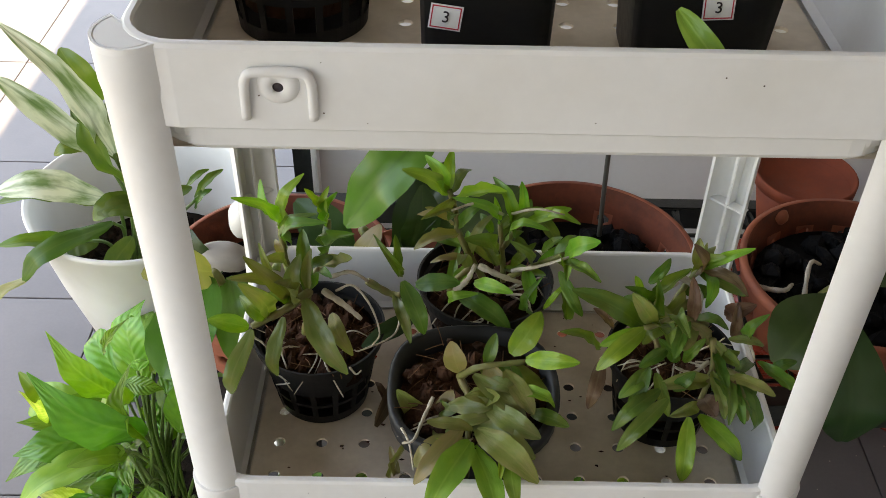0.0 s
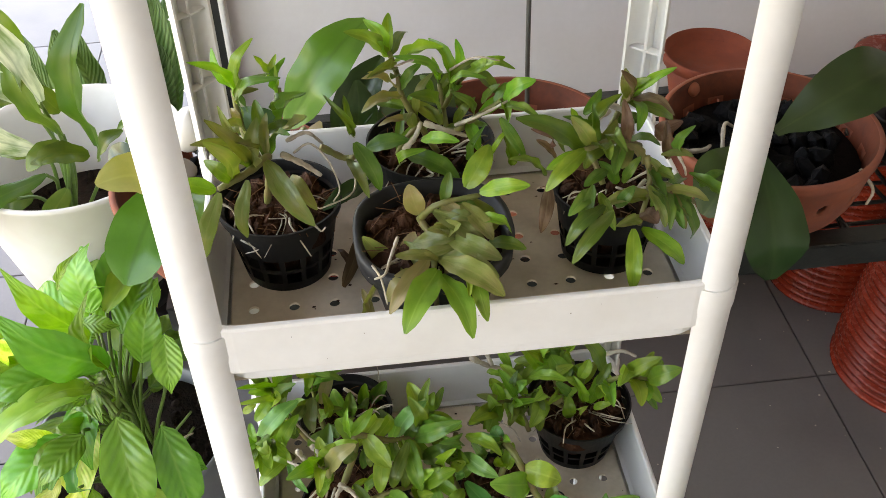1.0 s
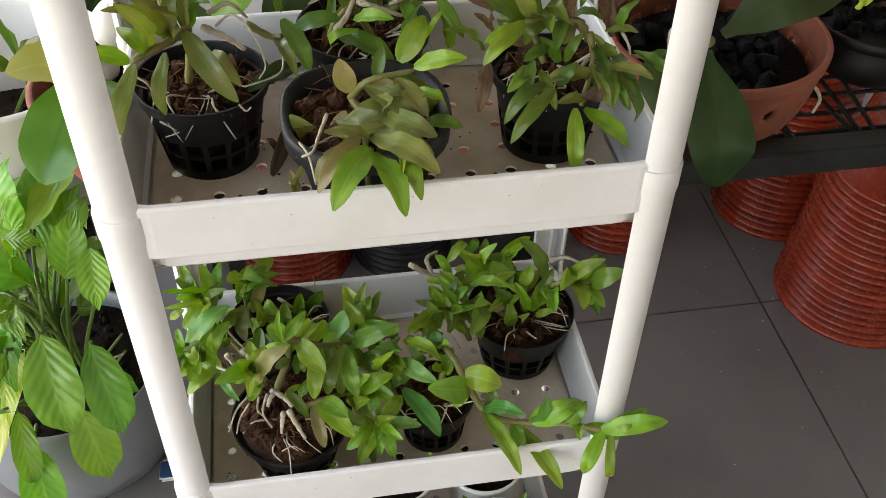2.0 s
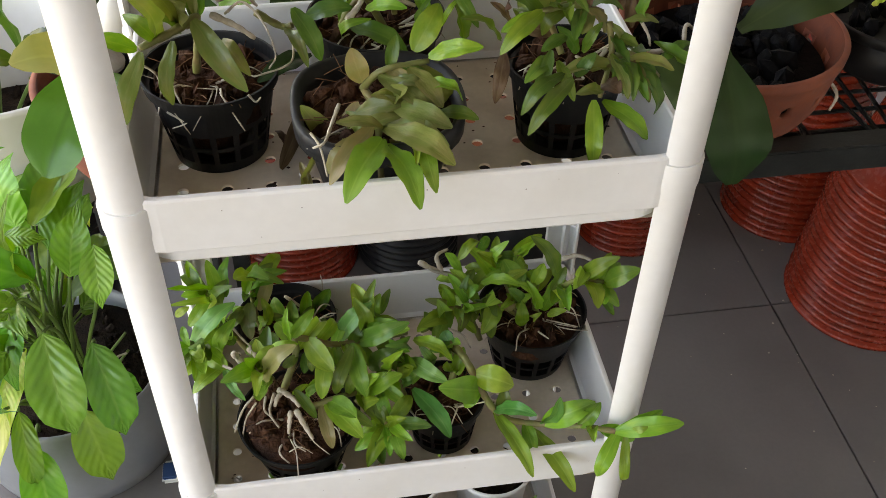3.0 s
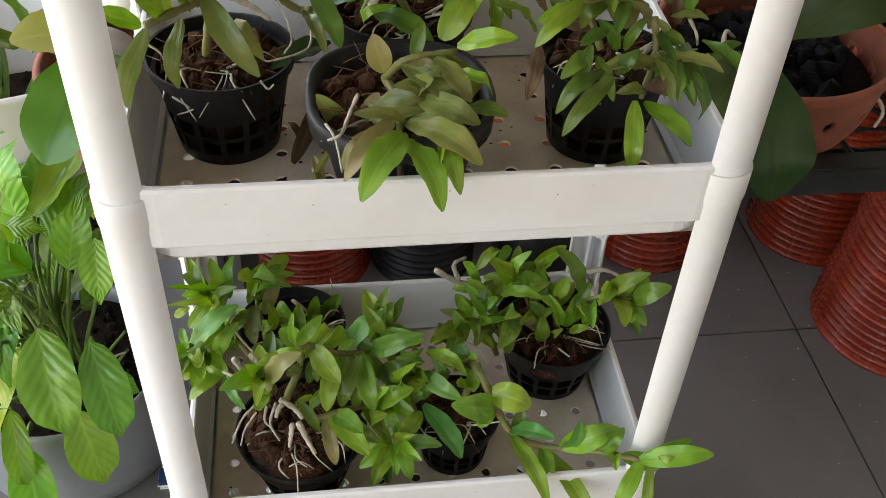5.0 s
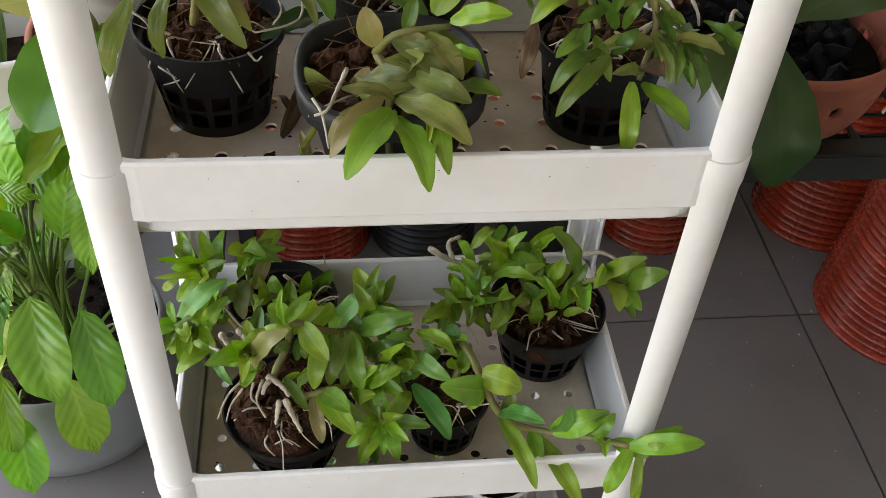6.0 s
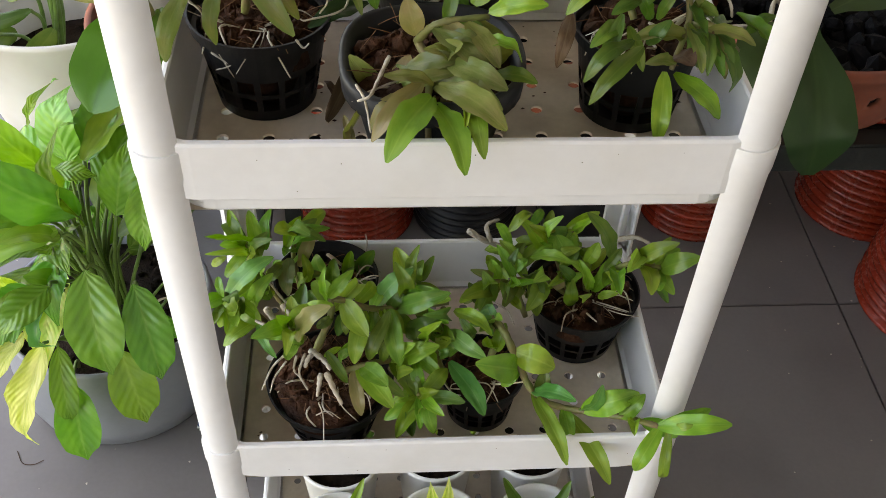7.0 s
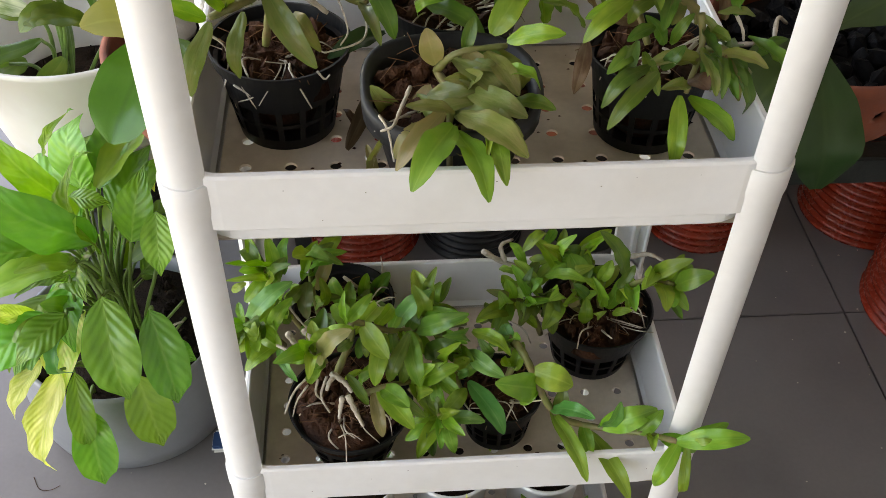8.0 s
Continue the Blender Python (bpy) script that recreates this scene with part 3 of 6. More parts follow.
part("clip_tab", lathe("clip_tab", [(0.0034, 0.0), (0.0034, 0.0045), (0.0105, 0.0035), (0.0128, 0.0015), (0.0135, 0.0)], WHITE, 28), clip, "", pose(0, 0.001, 0.002, 90, 0, 0))
# solid dark plug in place of the shade inside the tab's hole
part("clip_hole_shade", lathe("clip_hole_shade", [(0.0001, 0.0), (0.0035, 0.0), (0.0035, 0.0036), (0.0001, 0.0036)], INK_SHADE, 20), clip, "", pose(0, 0.001, 0.002, 90, 0, 0))


# ---- bench behind the rack, with its bowls ----
BENCH_Z = 0.715
bench = tagged(empty("bench", 0.7, 0.62, 0), "dark painted steel plant bench with a slatted top", "bench")
for y0, y1 in ((0.365, 0.395), (0.800, 0.830)):
    box_part("rail", (-0.85, 1.0, y0 - 0.62, y1 - 0.62, BENCH_Z - 0.045, BENCH_Z), DARKMETAL, bench, 0.003)
for x, y in ((-0.72, -0.24), (0.98, -0.24), (-0.72, 0.195), (0.98, 0.195)):
    box_part("leg", (x - 0.016, x + 0.016, y - 0.016, y + 0.016, 0, BENCH_Z - 0.045), DARKMETAL, bench, 0.002)
slat_bm = bmesh.new()
add_box(slat_bm, -0.003, 0.003, -0.225, 0.18, -0.006, 0.0, 0.0012)
slat_me = from_bm("slat", slat_bm, DARKMETAL)
for k in range(44):
    part("slat", slat_me, bench, "", Matrix.Translation((-0.83 + 0.042 * k, 0, BENCH_Z - 0.002)) @ pose(0, 0, 0, 0, 0, 9 * math.sin(k * 2.3)))
cross_bm = bmesh.new()
add_box(cross_bm, -0.82, 1.0, -0.003, 0.003, -0.006, 0.0, 0.0012)
cross_me = from_bm("cross_bar", cross_bm, DARKMETAL)
for k in range(8):
    part("cross_bar", cross_me, bench, "", Matrix.Translation((0, -0.20 + 0.046 * k, BENCH_Z - 0.008)))
flange = box_part("flange", (-0.85, 1.0, -0.257, -0.222, BENCH_Z - 0.001, BENCH_Z + 0.003), DARKMETAL, bench, 0.001, "dark green flange with a worn edge")


def bowl(x, y, r, h, label, seed, hole_r=0.011, fill=0.56, spin=0.0, holes=8, small=1.0):
    """Terracotta orchid bowl with round side holes and charcoal."""
    thing = tagged(empty("orchid_bowl", x, y, BENCH_Z), label, "flower pot", "terracotta bowls on the bench")
    bm = bmesh.new()
    n, th = 64, 0.009
    prof = [(r * 0.70, 0.0), (r * 0.82, h * 0.12), (r * 0.89, h * 0.30), (r * 0.93, h * 0.48), (r * 0.96, h * 0.68), (r * 0.975, h * 0.82), (r * 1.0, h * 0.86), (r * 1.01, h * 0.97)]
    outer = [[bm.verts.new((q * math.cos(2 * math.pi * i / n), q * math.sin(2 * math.pi * i / n), z)) for i in range(n)] for q, z in prof]
    inner = [[bm.verts.new(((q - th) * math.cos(2 * math.pi * i / n), (q - th) * math.sin(2 * math.pi * i / n), max(z, 0.008) + (0.002 if k == len(prof) - 1 else 0))) for i in range(n)] for k, (q, z) in enumerate(prof)]
    for k in range(len(prof) - 1):
        for i in range(n):
            j = (i + 1) % n
            if k == 3 and i % (64 // holes) in (32 // holes - 1, 32 // holes):
                continue
            bm.faces.new((outer[k][i], outer[k][j], outer[k + 1][j], outer[k + 1][i]))
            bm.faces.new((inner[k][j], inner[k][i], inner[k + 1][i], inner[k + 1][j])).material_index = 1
    for i in range(n):
        j = (i + 1) % n
        bm.faces.new((outer[-1][i], outer[-1][j], inner[-1][j], inner[-1][i]))
    bm.faces.new(outer[0][::-1])
    bm.faces.new(inner[0])
    # round the two-step openings into holes with their own walls
    for g in range(holes):
        i = g * (64 // holes) + 32 // holes - 1
        o = [outer[3][i], outer[3][i + 1], outer[3][(i + 2) % n], outer[4][(i + 2) % n], outer[4][i + 1], outer[4][i]]
        q = [inner[3][i], inner[3][i + 1], inner[3][(i + 2) % n], inner[4][(i + 2) % n], inner[4][i + 1], inner[4][i]]
        rings = []
        for loop in (o, q):
            c = sum((v.co for v in loop), Vector()) / 6
            ax = (loop[2].co - loop[0].co).normalized()
            ay = (loop[4].co - loop[1].co).normalized()
            rings.append([bm.verts.new(c + (ax * math.cos(radians(a)) + ay * math.sin(radians(a))) * hole_r * (small if g % 2 else 1.0)) for a in (-150, -90, -30, 30, 90, 150)])
        for k in range(6):
            m = (k + 1) % 6
            bm.faces.new((o[k], o[m], rings[0][m], rings[0][k]))
            bm.faces.new((q[m], q[k], rings[1][k], rings[1][m]))
            bm.faces.new((rings[0][k], rings[0][m], rings[1][m], rings[1][k]))
    bmesh.ops.recalc_face_normals(bm, faces=bm.faces)
    bowl_me = from_bm("bowl", bm, TERRA, True)
    # inner faces: the darker tone holds stains and painted-in shade
    bowl_me.materials.append(TERRA_DAMP_SHADED)
    part("bowl", bowl_me, thing, "weathered terracotta bowl", pose(0, 0, 0, 0, 0, spin))
    part("charcoal_bed", lathe("charcoal_bed", [(0.002, h * fill), (r * 0.86, h * fill - 0.004), (r * 0.83, h * 0.5), (r * 0.74, h * 0.30), (r * 0.56, 0.012), (0.002, 0.012)], CHARCOAL, 32, 0.05, 0, seed), thing)
    tagged(part("charcoal", chunks("charcoal", r * 0.76, h * fill + 0.004, 60, 0.022, CHARCOAL, seed, 0.9), thing, "black charcoal lumps"), kind="stuff")
    return thing


b_left = bowl(-0.055, 0.500, 0.160, 0.125, "terracotta bowl with a broad-leaved orchid, on the bench", 11)
root(b_left, 0.02, (-0.10, 0.42, 0.80), (-0.115, 0.41, 0.815), (-0.125, 0.40, 0.82))
leaf(b_left, (-0.115, 0.38, 0.925), (-0.180, 0.325, 0.965), 0.062, "y", (-0.2, -0.6, 0.8), 1)
leaf(b_left, (-0.112, 0.37, 0.925), (-0.166, 0.280, 0.842), 0.085, "p", (-0.2, -0.9, 0.35), 0)
leaf(b_left, (-0.10, 0.40, 0.90), (-0.05, 0.30, 0.83), 0.07, "p", (0.1, -0.9, 0.35), 1)
leaf(b_left, (-0.12, 0.44, 0.87), (-0.20, 0.50, 0.90), 0.05, "q", (-0.4, -0.6, 0.6), 1)
stem(b_left, 0.008, (-0.09, 0.44, 0.80), (-0.105, 0.41, 0.86), (-0.113, 0.38, 0.925))

b_mid = bowl(0.355, 0.53, 0.168, 0.130, "large terracotta bowl with charcoal and a wire hanger, on the bench", 12)
part("wire_hanger", tube("wire_hanger", [(0.042, 0.07, 0.10), (0.038, 0.07, 0.25), (0.034, 0.07, 0.55), (0.030, 0.07, 0.95)], 0.0035, 0.0035, WIRE, 8), b_mid, "grey wire hanger")
o_mid = tagged(empty("moth_orchid", 0.13, 0.50, BENCH_Z), "broad-leaved moth orchid in a terracotta pot", "potted orchid")
part("pot", lathe("pot", [(0.05, 0), (0.056, 0.01), (0.074, 0.10), (0.082, 0.103), (0.084, 0.125), (0.079, 0.128), (0.074, 0.105), (0.05, 0.012), (0.002, 0.012)], TERRA, 40), o_mid)
tagged(part("husk", chunks("husk_chunks", 0.06, 0.10, 40, 0.016, CHARCOAL, 5), o_mid), kind="stuff")
leaf(o_mid, (0.040, 0.48, 0.920), (0.160, 0.52, 1.052), 0.075, "p", (-0.25, -0.75, 0.55), 1)
leaf(o_mid, (0.10, 0.50, 0.865), (0.178, 0.53, 0.990), 0.060, "q", (-0.35, -0.75, 0.3), 0)
leaf(o_mid, (0.12, 0.50, 0.860), (0.140, 0.50, 0.975), 0.055, "q", (0.35, -0.85, 0.3), 1)
leaf(o_mid, (0.08, 0.48, 0.850), (0.088, 0.46, 0.940), 0.045, "y", (-0.5, -0.8, 0.2), 2)
leaf(o_mid, (0.16, 0.50, 0.860), (0.27, 0.52, 0.955), 0.10, "q", (0.1, -0.8, 0.5), 1)
leaf(o_mid, (0.05, 0.50, 0.86), (-0.03, 0.52, 0.93), 0.06, "q", (0.1, -0.8, 0.5), 1)
stem(o_mid, 0.009, (0.10, 0.50, 0.80), (0.09, 0.49, 0.86), (0.06, 0.49, 0.91))

b_right = bowl(0.745, 0.507, 0.161, 0.128, "large terracotta bowl with side holes and dark broad orchid leaves", 13, 0.0105, 0.66, 0.0, 16, 0.5)
leaf(b_right, (0.714, 0.430, 0.879), (0.901, 0.475, 0.947), 0.091, "q", (-0.15, -0.65, 0.75), 1)
leaf(b_right, (0.668, 0.375, 0.893), (0.689, 0.300, 0.722), 0.088, "q", (-0.1, -0.8, 0.6), 1)
leaf(b_right, (0.680, 0.43, 0.860), (0.600, 0.36, 0.80), 0.10, "q", (-0.3, -0.8, 0.5), 1)
stem(b_right, 0.010, (0.700, 0.49, 0.80), (0.695, 0.46, 0.84), (0.700, 0.43, 0.872))
part("knob", lathe("knob", [(0.002, 0.014), (0.008, 0.013), (0.012, 0.008), (0.013, 0.0)], TERRA, 20), b_right, "", Matrix.Translation((-0.075, 0.138, 0.108)) @ pose(0, 0, 0, 70, 0, 30))
root(b_right, 0.003, (0.86, 0.43, 0.80), (0.878, 0.412, 0.775), (0.868, 0.402, 0.755))
root(b_right, 0.004, (0.60, 0.50, 0.81), (0.63, 0.47, 0.83), (0.655, 0.50, 0.815))
root(b_right, 0.0035, (0.66, 0.46, 0.81), (0.68, 0.52, 0.835), (0.71, 0.55, 0.81))


def plain_pot(name, x, y, z, r, h, material, label, category="flower pot", group=""):
    thing = tagged(empty(name, x, y, z), label, category, group)
    part("body", lathe("body", [(r * 0.7, 0), (r * 0.72, 0.006), (r * 0.93, h * 0.82), (r * 0.90, h * 0.82), (r * 0.68, 0.01), (0.002, 0.01)], material, 40), thing)
    part("rim", lathe("rim", [(r * 0.93, h * 0.80), (r * 1.0, h * 0.82), (r * 1.01, h * 0.99), (r * 0.99, h), (r * 0.96, h), (r * 0.91, h * 0.81)], material, 40), thing)
    return thing


plain_pot("flower_pot", 0.746, 0.765, BENCH_Z, 0.080, 0.104, TERRA_RED, "empty terracotta pot at the back of the bench")
p_far = plain_pot("flower_pot", 1.05, 0.575, BENCH_Z, 0.11, 0.09, BLACK, "low black pot with charcoal and a yellowing leaf")
tagged(part("charcoal", chunks("charcoal", 0.09, 0.075, 40, 0.02, CHARCOAL, 17, 0.9), p_far), kind="stuff")
leaf(p_far, (1.03, 0.60, 0.80), (0.985, 0.60, 0.915), 0.06, "w", (0.2, -0.8, 0.4), 1)
leaf(p_far, (1.06, 0.60, 0.80), (1.10, 0.57, 0.86), 0.04, "r", (0.2, -0.8, 0.4), 2)


# ---- stacks of nested pots under the bench ----
def nested_pot_mesh(r, h, material):
    """One upturned pot: its rim below, a slightly tapered wall, a flat base on top."""
    return lathe("upturned_pot", [(r * 0.95, 0.0), (r, 0.001), (r * 1.005, 0.005), (r * 0.995, 0.0105), (r * 0.90, 0.0115), (r * 0.72, h - 0.012), (r * 0.68, h - 0.002), (r * 0.62, h), (r * 0.30, h), (r * 0.28, h - 0.004), (0.002, h - 0.004)], material, 40)


def pot_stack(x, y, r, h, n, pitch, material, label, group, taper=0.008):
    me = nested_pot_mesh(r, h, material)
    rnd = random.Random(int(x * 100))
    for k in range(n):
        f = 1 - taper * k
        ob = tagged(new("upturned_pot", me), label, "flower pot", group)
        ob.matrix_world = Matrix.Translation((x + rnd.uniform(-0.002, 0.002), y + rnd.uniform(-0.002, 0.002), pitch * k)) @ Matrix.Diagonal((f, f, 1, 1))


pot_stack(1.325, 0.715, 0.172, 0.15, 20, 0.0185, RED, "red plastic pot, upturned in a nested stack", "large stack of red pots")
pot_stack(1.265, 1.035, 0.145, 0.14, 27, 0.0185, RED, "red plastic pot, upturned in a nested stack", "second stack of red pots")
pot_stack(0.860, 1.020, 0.118, 0.13, 22, 0.0190, RED, "red plastic pot, upturned in a nested stack", "stack of red pots by the wall")
pot_stack(0.090, 1.020, 0.135, 0.14, 14, 0.0185, RED, "red plastic pot, upturned in a nested stack", "red pots behind the rack")
pot_stack(0.340, 1.010, 0.115, 0.14, 14, 0.0185, BLACK, "black plastic pot, upturned in a nested stack", "black pots behind the rack")
plain_pot("flower_pot", 0.60, 1.0, 0, 0.12, 0.24, BLACK, "empty black plastic pot under the bench")

# ---- lilies beside the rack ----
lily_pot = tagged(empty("peace_lily", -0.335, 0.585, 0), "peace lily with bright ribbed leaves in a grey plastic pot", "potted plant")
part("pot", lathe("pot", [(0.165, 0), (0.180, 0.008), (0.190, 0.05), (0.191, 0.11), (0.184, 0.17), (0.181, 0.198), (0.178, 0.205), (0.172, 0.203), (0.172, 0.16), (0.16, 0.02), (0.002, 0.02)], GREYPOT, 56), lily_pot, "round grey plastic pot")
part("soil", lathe("soil", [(0.002, 0.175), (0.10, 0.172), (0.172, 0.165), (0.172, 0.14), (0.002, 0.14)], SOIL, 40, 0.03), lily_pot)
tagged(part("soil_crumb", chunks("soil_lumps", 0.15, 0.172, 70, 0.012, SOIL, 21), lily_pot), kind="stuff")
leaf(lily_pot, (-0.280, 0.400, 0.466), (-0.264, 0.340, 0.293), 0.083, "v", arch=1)
leaf(lily_pot, (-0.217, 0.400, 0.434), (-0.196, 0.350, 0.266), 0.068, "v", arch=1)
leaf(lily_pot, (-0.257, 0.380, 0.304), (-0.239, 0.350, 0.151), 0.075, "v", arch=0)
leaf(lily_pot, (-0.365, 0.370, 0.337), (-0.409, 0.320, 0.139), 0.057, "w", arch=1)
leaf(lily_pot, (-0.350, 0.380, 0.318), (-0.355, 0.340, 0.171), 0.042, "v", arch=1)
leaf(lily_pot, (-0.341, 0.360, 0.250), (-0.347, 0.330, 0.076), 0.070, "v", arch=0)
leaf(lily_pot, (-0.339, 0.400, 0.431), (-0.406, 0.330, 0.397), 0.054, "v", arch=1)
leaf(lily_pot, (-0.217, 0.420, 0.321), (-0.165, 0.400, 0.310), 0.043, "v", arch=0)
leaf(lily_pot, (-0.341, 0.400, 0.431), (-0.345, 0.370, 0.330), 0.027, "b", arch=4)
leaf(lily_pot, (-0.392, 0.380, 0.352), (-0.442, 0.330, 0.269), 0.035, "w", arch=1)
leaf(lily_pot, (-0.189, 0.460, 0.576), (-0.190, 0.410, 0.493), 0.048, "v", arch=0)
leaf(lily_pot, (-0.240, 0.470, 0.507), (-0.207, 0.520, 0.616), 0.058, "v", arch=1)
leaf(lily_pot, (-0.346, 0.560, 0.522), (-0.284, 0.560, 0.507), 0.031, "v", arch=1)
leaf(lily_pot, (-0.272, 0.430, 0.523), (-0.272, 0.440, 0.698), 0.041, "v", arch=1)
leaf(lily_pot, (-0.272, 0.440, 0.696), (-0.245, 0.440, 0.703), 0.006, "v", arch=2)
leaf(lily_pot, (-0.338, 0.500, 0.650), (-0.286, 0.500, 0.726), 0.016, "v", arch=1)
leaf(lily_pot, (-0.287, 0.500, 0.726), (-0.276, 0.500, 0.730), 0.005, "v", arch=2)
leaf(lily_pot, (-0.308, 0.420, 0.516), (-0.370, 0.360, 0.561), 0.030, "h", arch=1)
leaf(lily_pot, (-0.325, 0.420, 0.491), (-0.384, 0.360, 0.510), 0.036, "v", arch=1)
leaf(lily_pot, (-0.287, 0.460, 0.450), (-0.360, 0.420, 0.456), 0.032, "v", arch=2)
leaf(lily_pot, (-0.342, 0.450, 0.386), (-0.382, 0.420, 0.432), 0.040, "g", arch=1)
leaf(lily_pot, (-0.265, 0.420, 0.225), (-0.211, 0.410, 0.206), 0.028, "r", arch=4)
stalk(lily_pot, .0040, (-0.278, 0.420, 0.440), (-0.313, 0.440, 0.500), (-0.281, 0.400, 0.463))
stalk(lily_pot, .0038, (-0.339, 0.500, 0.204), (-0.290, 0.440, 0.421), (-0.272, 0.430, 0.523))
stalk(lily_pot, .0038, (-0.320, 0.500, 0.203), (-0.273, 0.450, 0.410), (-0.294, 0.430, 0.503), (-0.308, 0.420, 0.516))
stalk(lily_pot, .0038, (-0.305, 0.520, 0.179), (-0.273, 0.500, 0.370), (-0.240, 0.470, 0.507))
stalk(lily_pot, .0038, (-0.295, 0.520, 0.179), (-0.246, 0.480, 0.352), (-0.213, 0.470, 0.450), (-0.189, 0.460, 0.574))
stalk(lily_pot, .0038, (-0.314, 0.500, 0.188), (-0.270, 0.440, 0.395), (-0.275, 0.420, 0.454), (-0.281, 0.400, 0.463))
stalk(lily_pot, .0038, (-0.299, 0.500, 0.188), (-0.234, 0.440, 0.355), (-0.216, 0.410, 0.426), (-0.217, 0.400, 0.431))
stalk(lily_pot, .0038, (-0.333, 0.500, 0.189), (-0.307, 0.460, 0.362), (-0.340, 0.420, 0.419), (-0.339, 0.400, 0.431))
stalk(lily_pot, .0034, (-0.283, 0.520, 0.163), (-0.248, 0.520, 0.252), (-0.199, 0.520, 0.321))
stalk(lily_pot, .0034, (-0.271, 0.500, 0.187), (-0.225, 0.500, 0.259), (-0.201, 0.520, 0.279))
stalk(lily_pot, .0034, (-0.352, 0.480, 0.213), (-0.346, 0.450, 0.334), (-0.325, 0.420, 0.491))
stalk(lily_pot, .0036, (-0.346, 0.480, 0.198), (-0.334, 0.430, 0.288), (-0.354, 0.400, 0.311), (-0.350, 0.380, 0.318))
stalk(lily_pot, .0036, (-0.346, 0.460, 0.223), (-0.349, 0.400, 0.310), (-0.365, 0.370, 0.337))
stalk(lily_pot, .0036, (-0.309, 0.460, 0.176), (-0.274, 0.420, 0.269), (-0.257, 0.380, 0.304))
stalk(lily_pot, .0036, (-0.369, 0.460, 0.162), (-0.350, 0.420, 0.228), (-0.341, 0.360, 0.250))
root(lily_pot, .0024, (-0.206, 0.420, 0.334), (-0.196, 0.420, 0.370), (-0.180, 0.430, 0.370))
leaf(lily_pot, (-0.280, 0.440, 0.536), (-0.402, 0.400, 0.717), 0.078, "v", arch=1)
leaf(lily_pot, (-0.311, 0.450, 0.611), (-0.379, 0.440, 0.757), 0.046, "v", arch=1)
leaf(lily_pot, (-0.309, 0.420, 0.528), (-0.454, 0.340, 0.489), 0.044, "h", arch=1)
leaf(lily_pot, (-0.336, 0.450, 0.525), (-0.470, 0.400, 0.532), 0.061, "v", arch=1)
leaf(lily_pot, (-0.383, 0.460, 0.539), (-0.471, 0.440, 0.561), 0.026, "v", arch=0)
leaf(lily_pot, (-0.365, 0.410, 0.417), (-0.478, 0.340, 0.356), 0.073, "v", arch=1)
leaf(lily_pot, (-0.389, 0.420, 0.400), (-0.465, 0.400, 0.450), 0.033, "w", arch=1)
leaf(lily_pot, (-0.410, 0.440, 0.626), (-0.431, 0.430, 0.685), 0.027, "h", arch=4)
leaf(lily_pot, (-0.421, 0.460, 0.544), (-0.455, 0.450, 0.621), 0.031, "w", arch=5)
stalk(lily_pot, .0038, (-0.319, 0.500, 0.267), (-0.289, 0.460, 0.447), (-0.280, 0.440, 0.536))
stalk(lily_pot, .0038, (-0.323, 0.500, 0.267), (-0.302, 0.480, 0.440), (-0.313, 0.450, 0.605))
stalk(lily_pot, .0038, (-0.328, 0.500, 0.268), (-0.297, 0.450, 0.446), (-0.309, 0.420, 0.528))
stalk(lily_pot, .0036, (-0.333, 0.500, 0.269), (-0.335, 0.450, 0.378), (-0.364, 0.410, 0.420))
stalk(lily_pot, .0036, (-0.309, 0.500, 0.266), (-0.322, 0.480, 0.456), (-0.336, 0.450, 0.525))
LP = random.Random(14)
for k in range(26):
    a = radians(LP.uniform(40, 290))
    inner = k % 3 == 0
    reach, rise = (LP.uniform(0.05, 0.10), LP.uniform(0.30, 0.40)) if inner else (LP.uniform(0.12, 0.20), LP.uniform(0.16, 0.33))
    c = Vector((-0.335, 0.57, 0.18))
    o = Vector((math.cos(a), math.sin(a), 0))
    base = c + o * reach * 0.55 + Vector((0, 0, rise * 0.85))
    tip = base + o * LP.uniform(0.10, 0.15) + Vector((LP.uniform(-0.03, 0.03), LP.uniform(-0.03, 0.03), LP.uniform(0.02, 0.09) if inner else LP.uniform(-0.10, 0.03)))
    stalk(lily_pot, 0.0035, c + o * 0.03, c + o * reach * 0.22 + Vector((0, 0, rise * 0.5)), base)
    leaf(lily_pot, base, tip, LP.uniform(0.056, 0.080), LP.choice("vvvvgw" if not inner else "vvg"), (o.x * 0.3 - 0.2, -0.45 + o.y * 0.3, 0.85))

for k in range(12):
    a = radians(LP.uniform(-5, 120))
    o = Vector((math.cos(a), math.sin(a), 0))
    base = Vector((-0.335, 0.57, 0.18)) + o * LP.uniform(0.04, 0.09) + Vector((0, 0, LP.uniform(0.08, 0.20)))
    stalk(lily_pot, 0.0033, (-0.325 + o.x * 0.03, 0.56 + o.y * 0.03, 0.18), (base + Vector((-0.33, 0.57, 0.24))) / 2, base)
    leaf(lily_pot, base, base + o * LP.uniform(0.07, 0.11) + Vector((0, 0, LP.uniform(-0.03, 0.05))), LP.uniform(0.035, 0.05), LP.choice("vdg"))

white_pot = tagged(empty("white_planter", -0.41, 0.98, 0.30), "dark-leaved lily in a white plastic pot on an upturned pot", "potted plant")
part("pot", lathe("pot", [(0.140, 0), (0.150, 0.006), (0.182, 0.14), (0.208, 0.285), (0.213, 0.291), (0.214, 0.300), (0.209, 0.302), (0.202, 0.290), (0.176, 0.14), (0.140, 0.01), (0.002, 0.01)], CREAM, 64, 0.012), white_pot, "white plastic pot with a dented side")
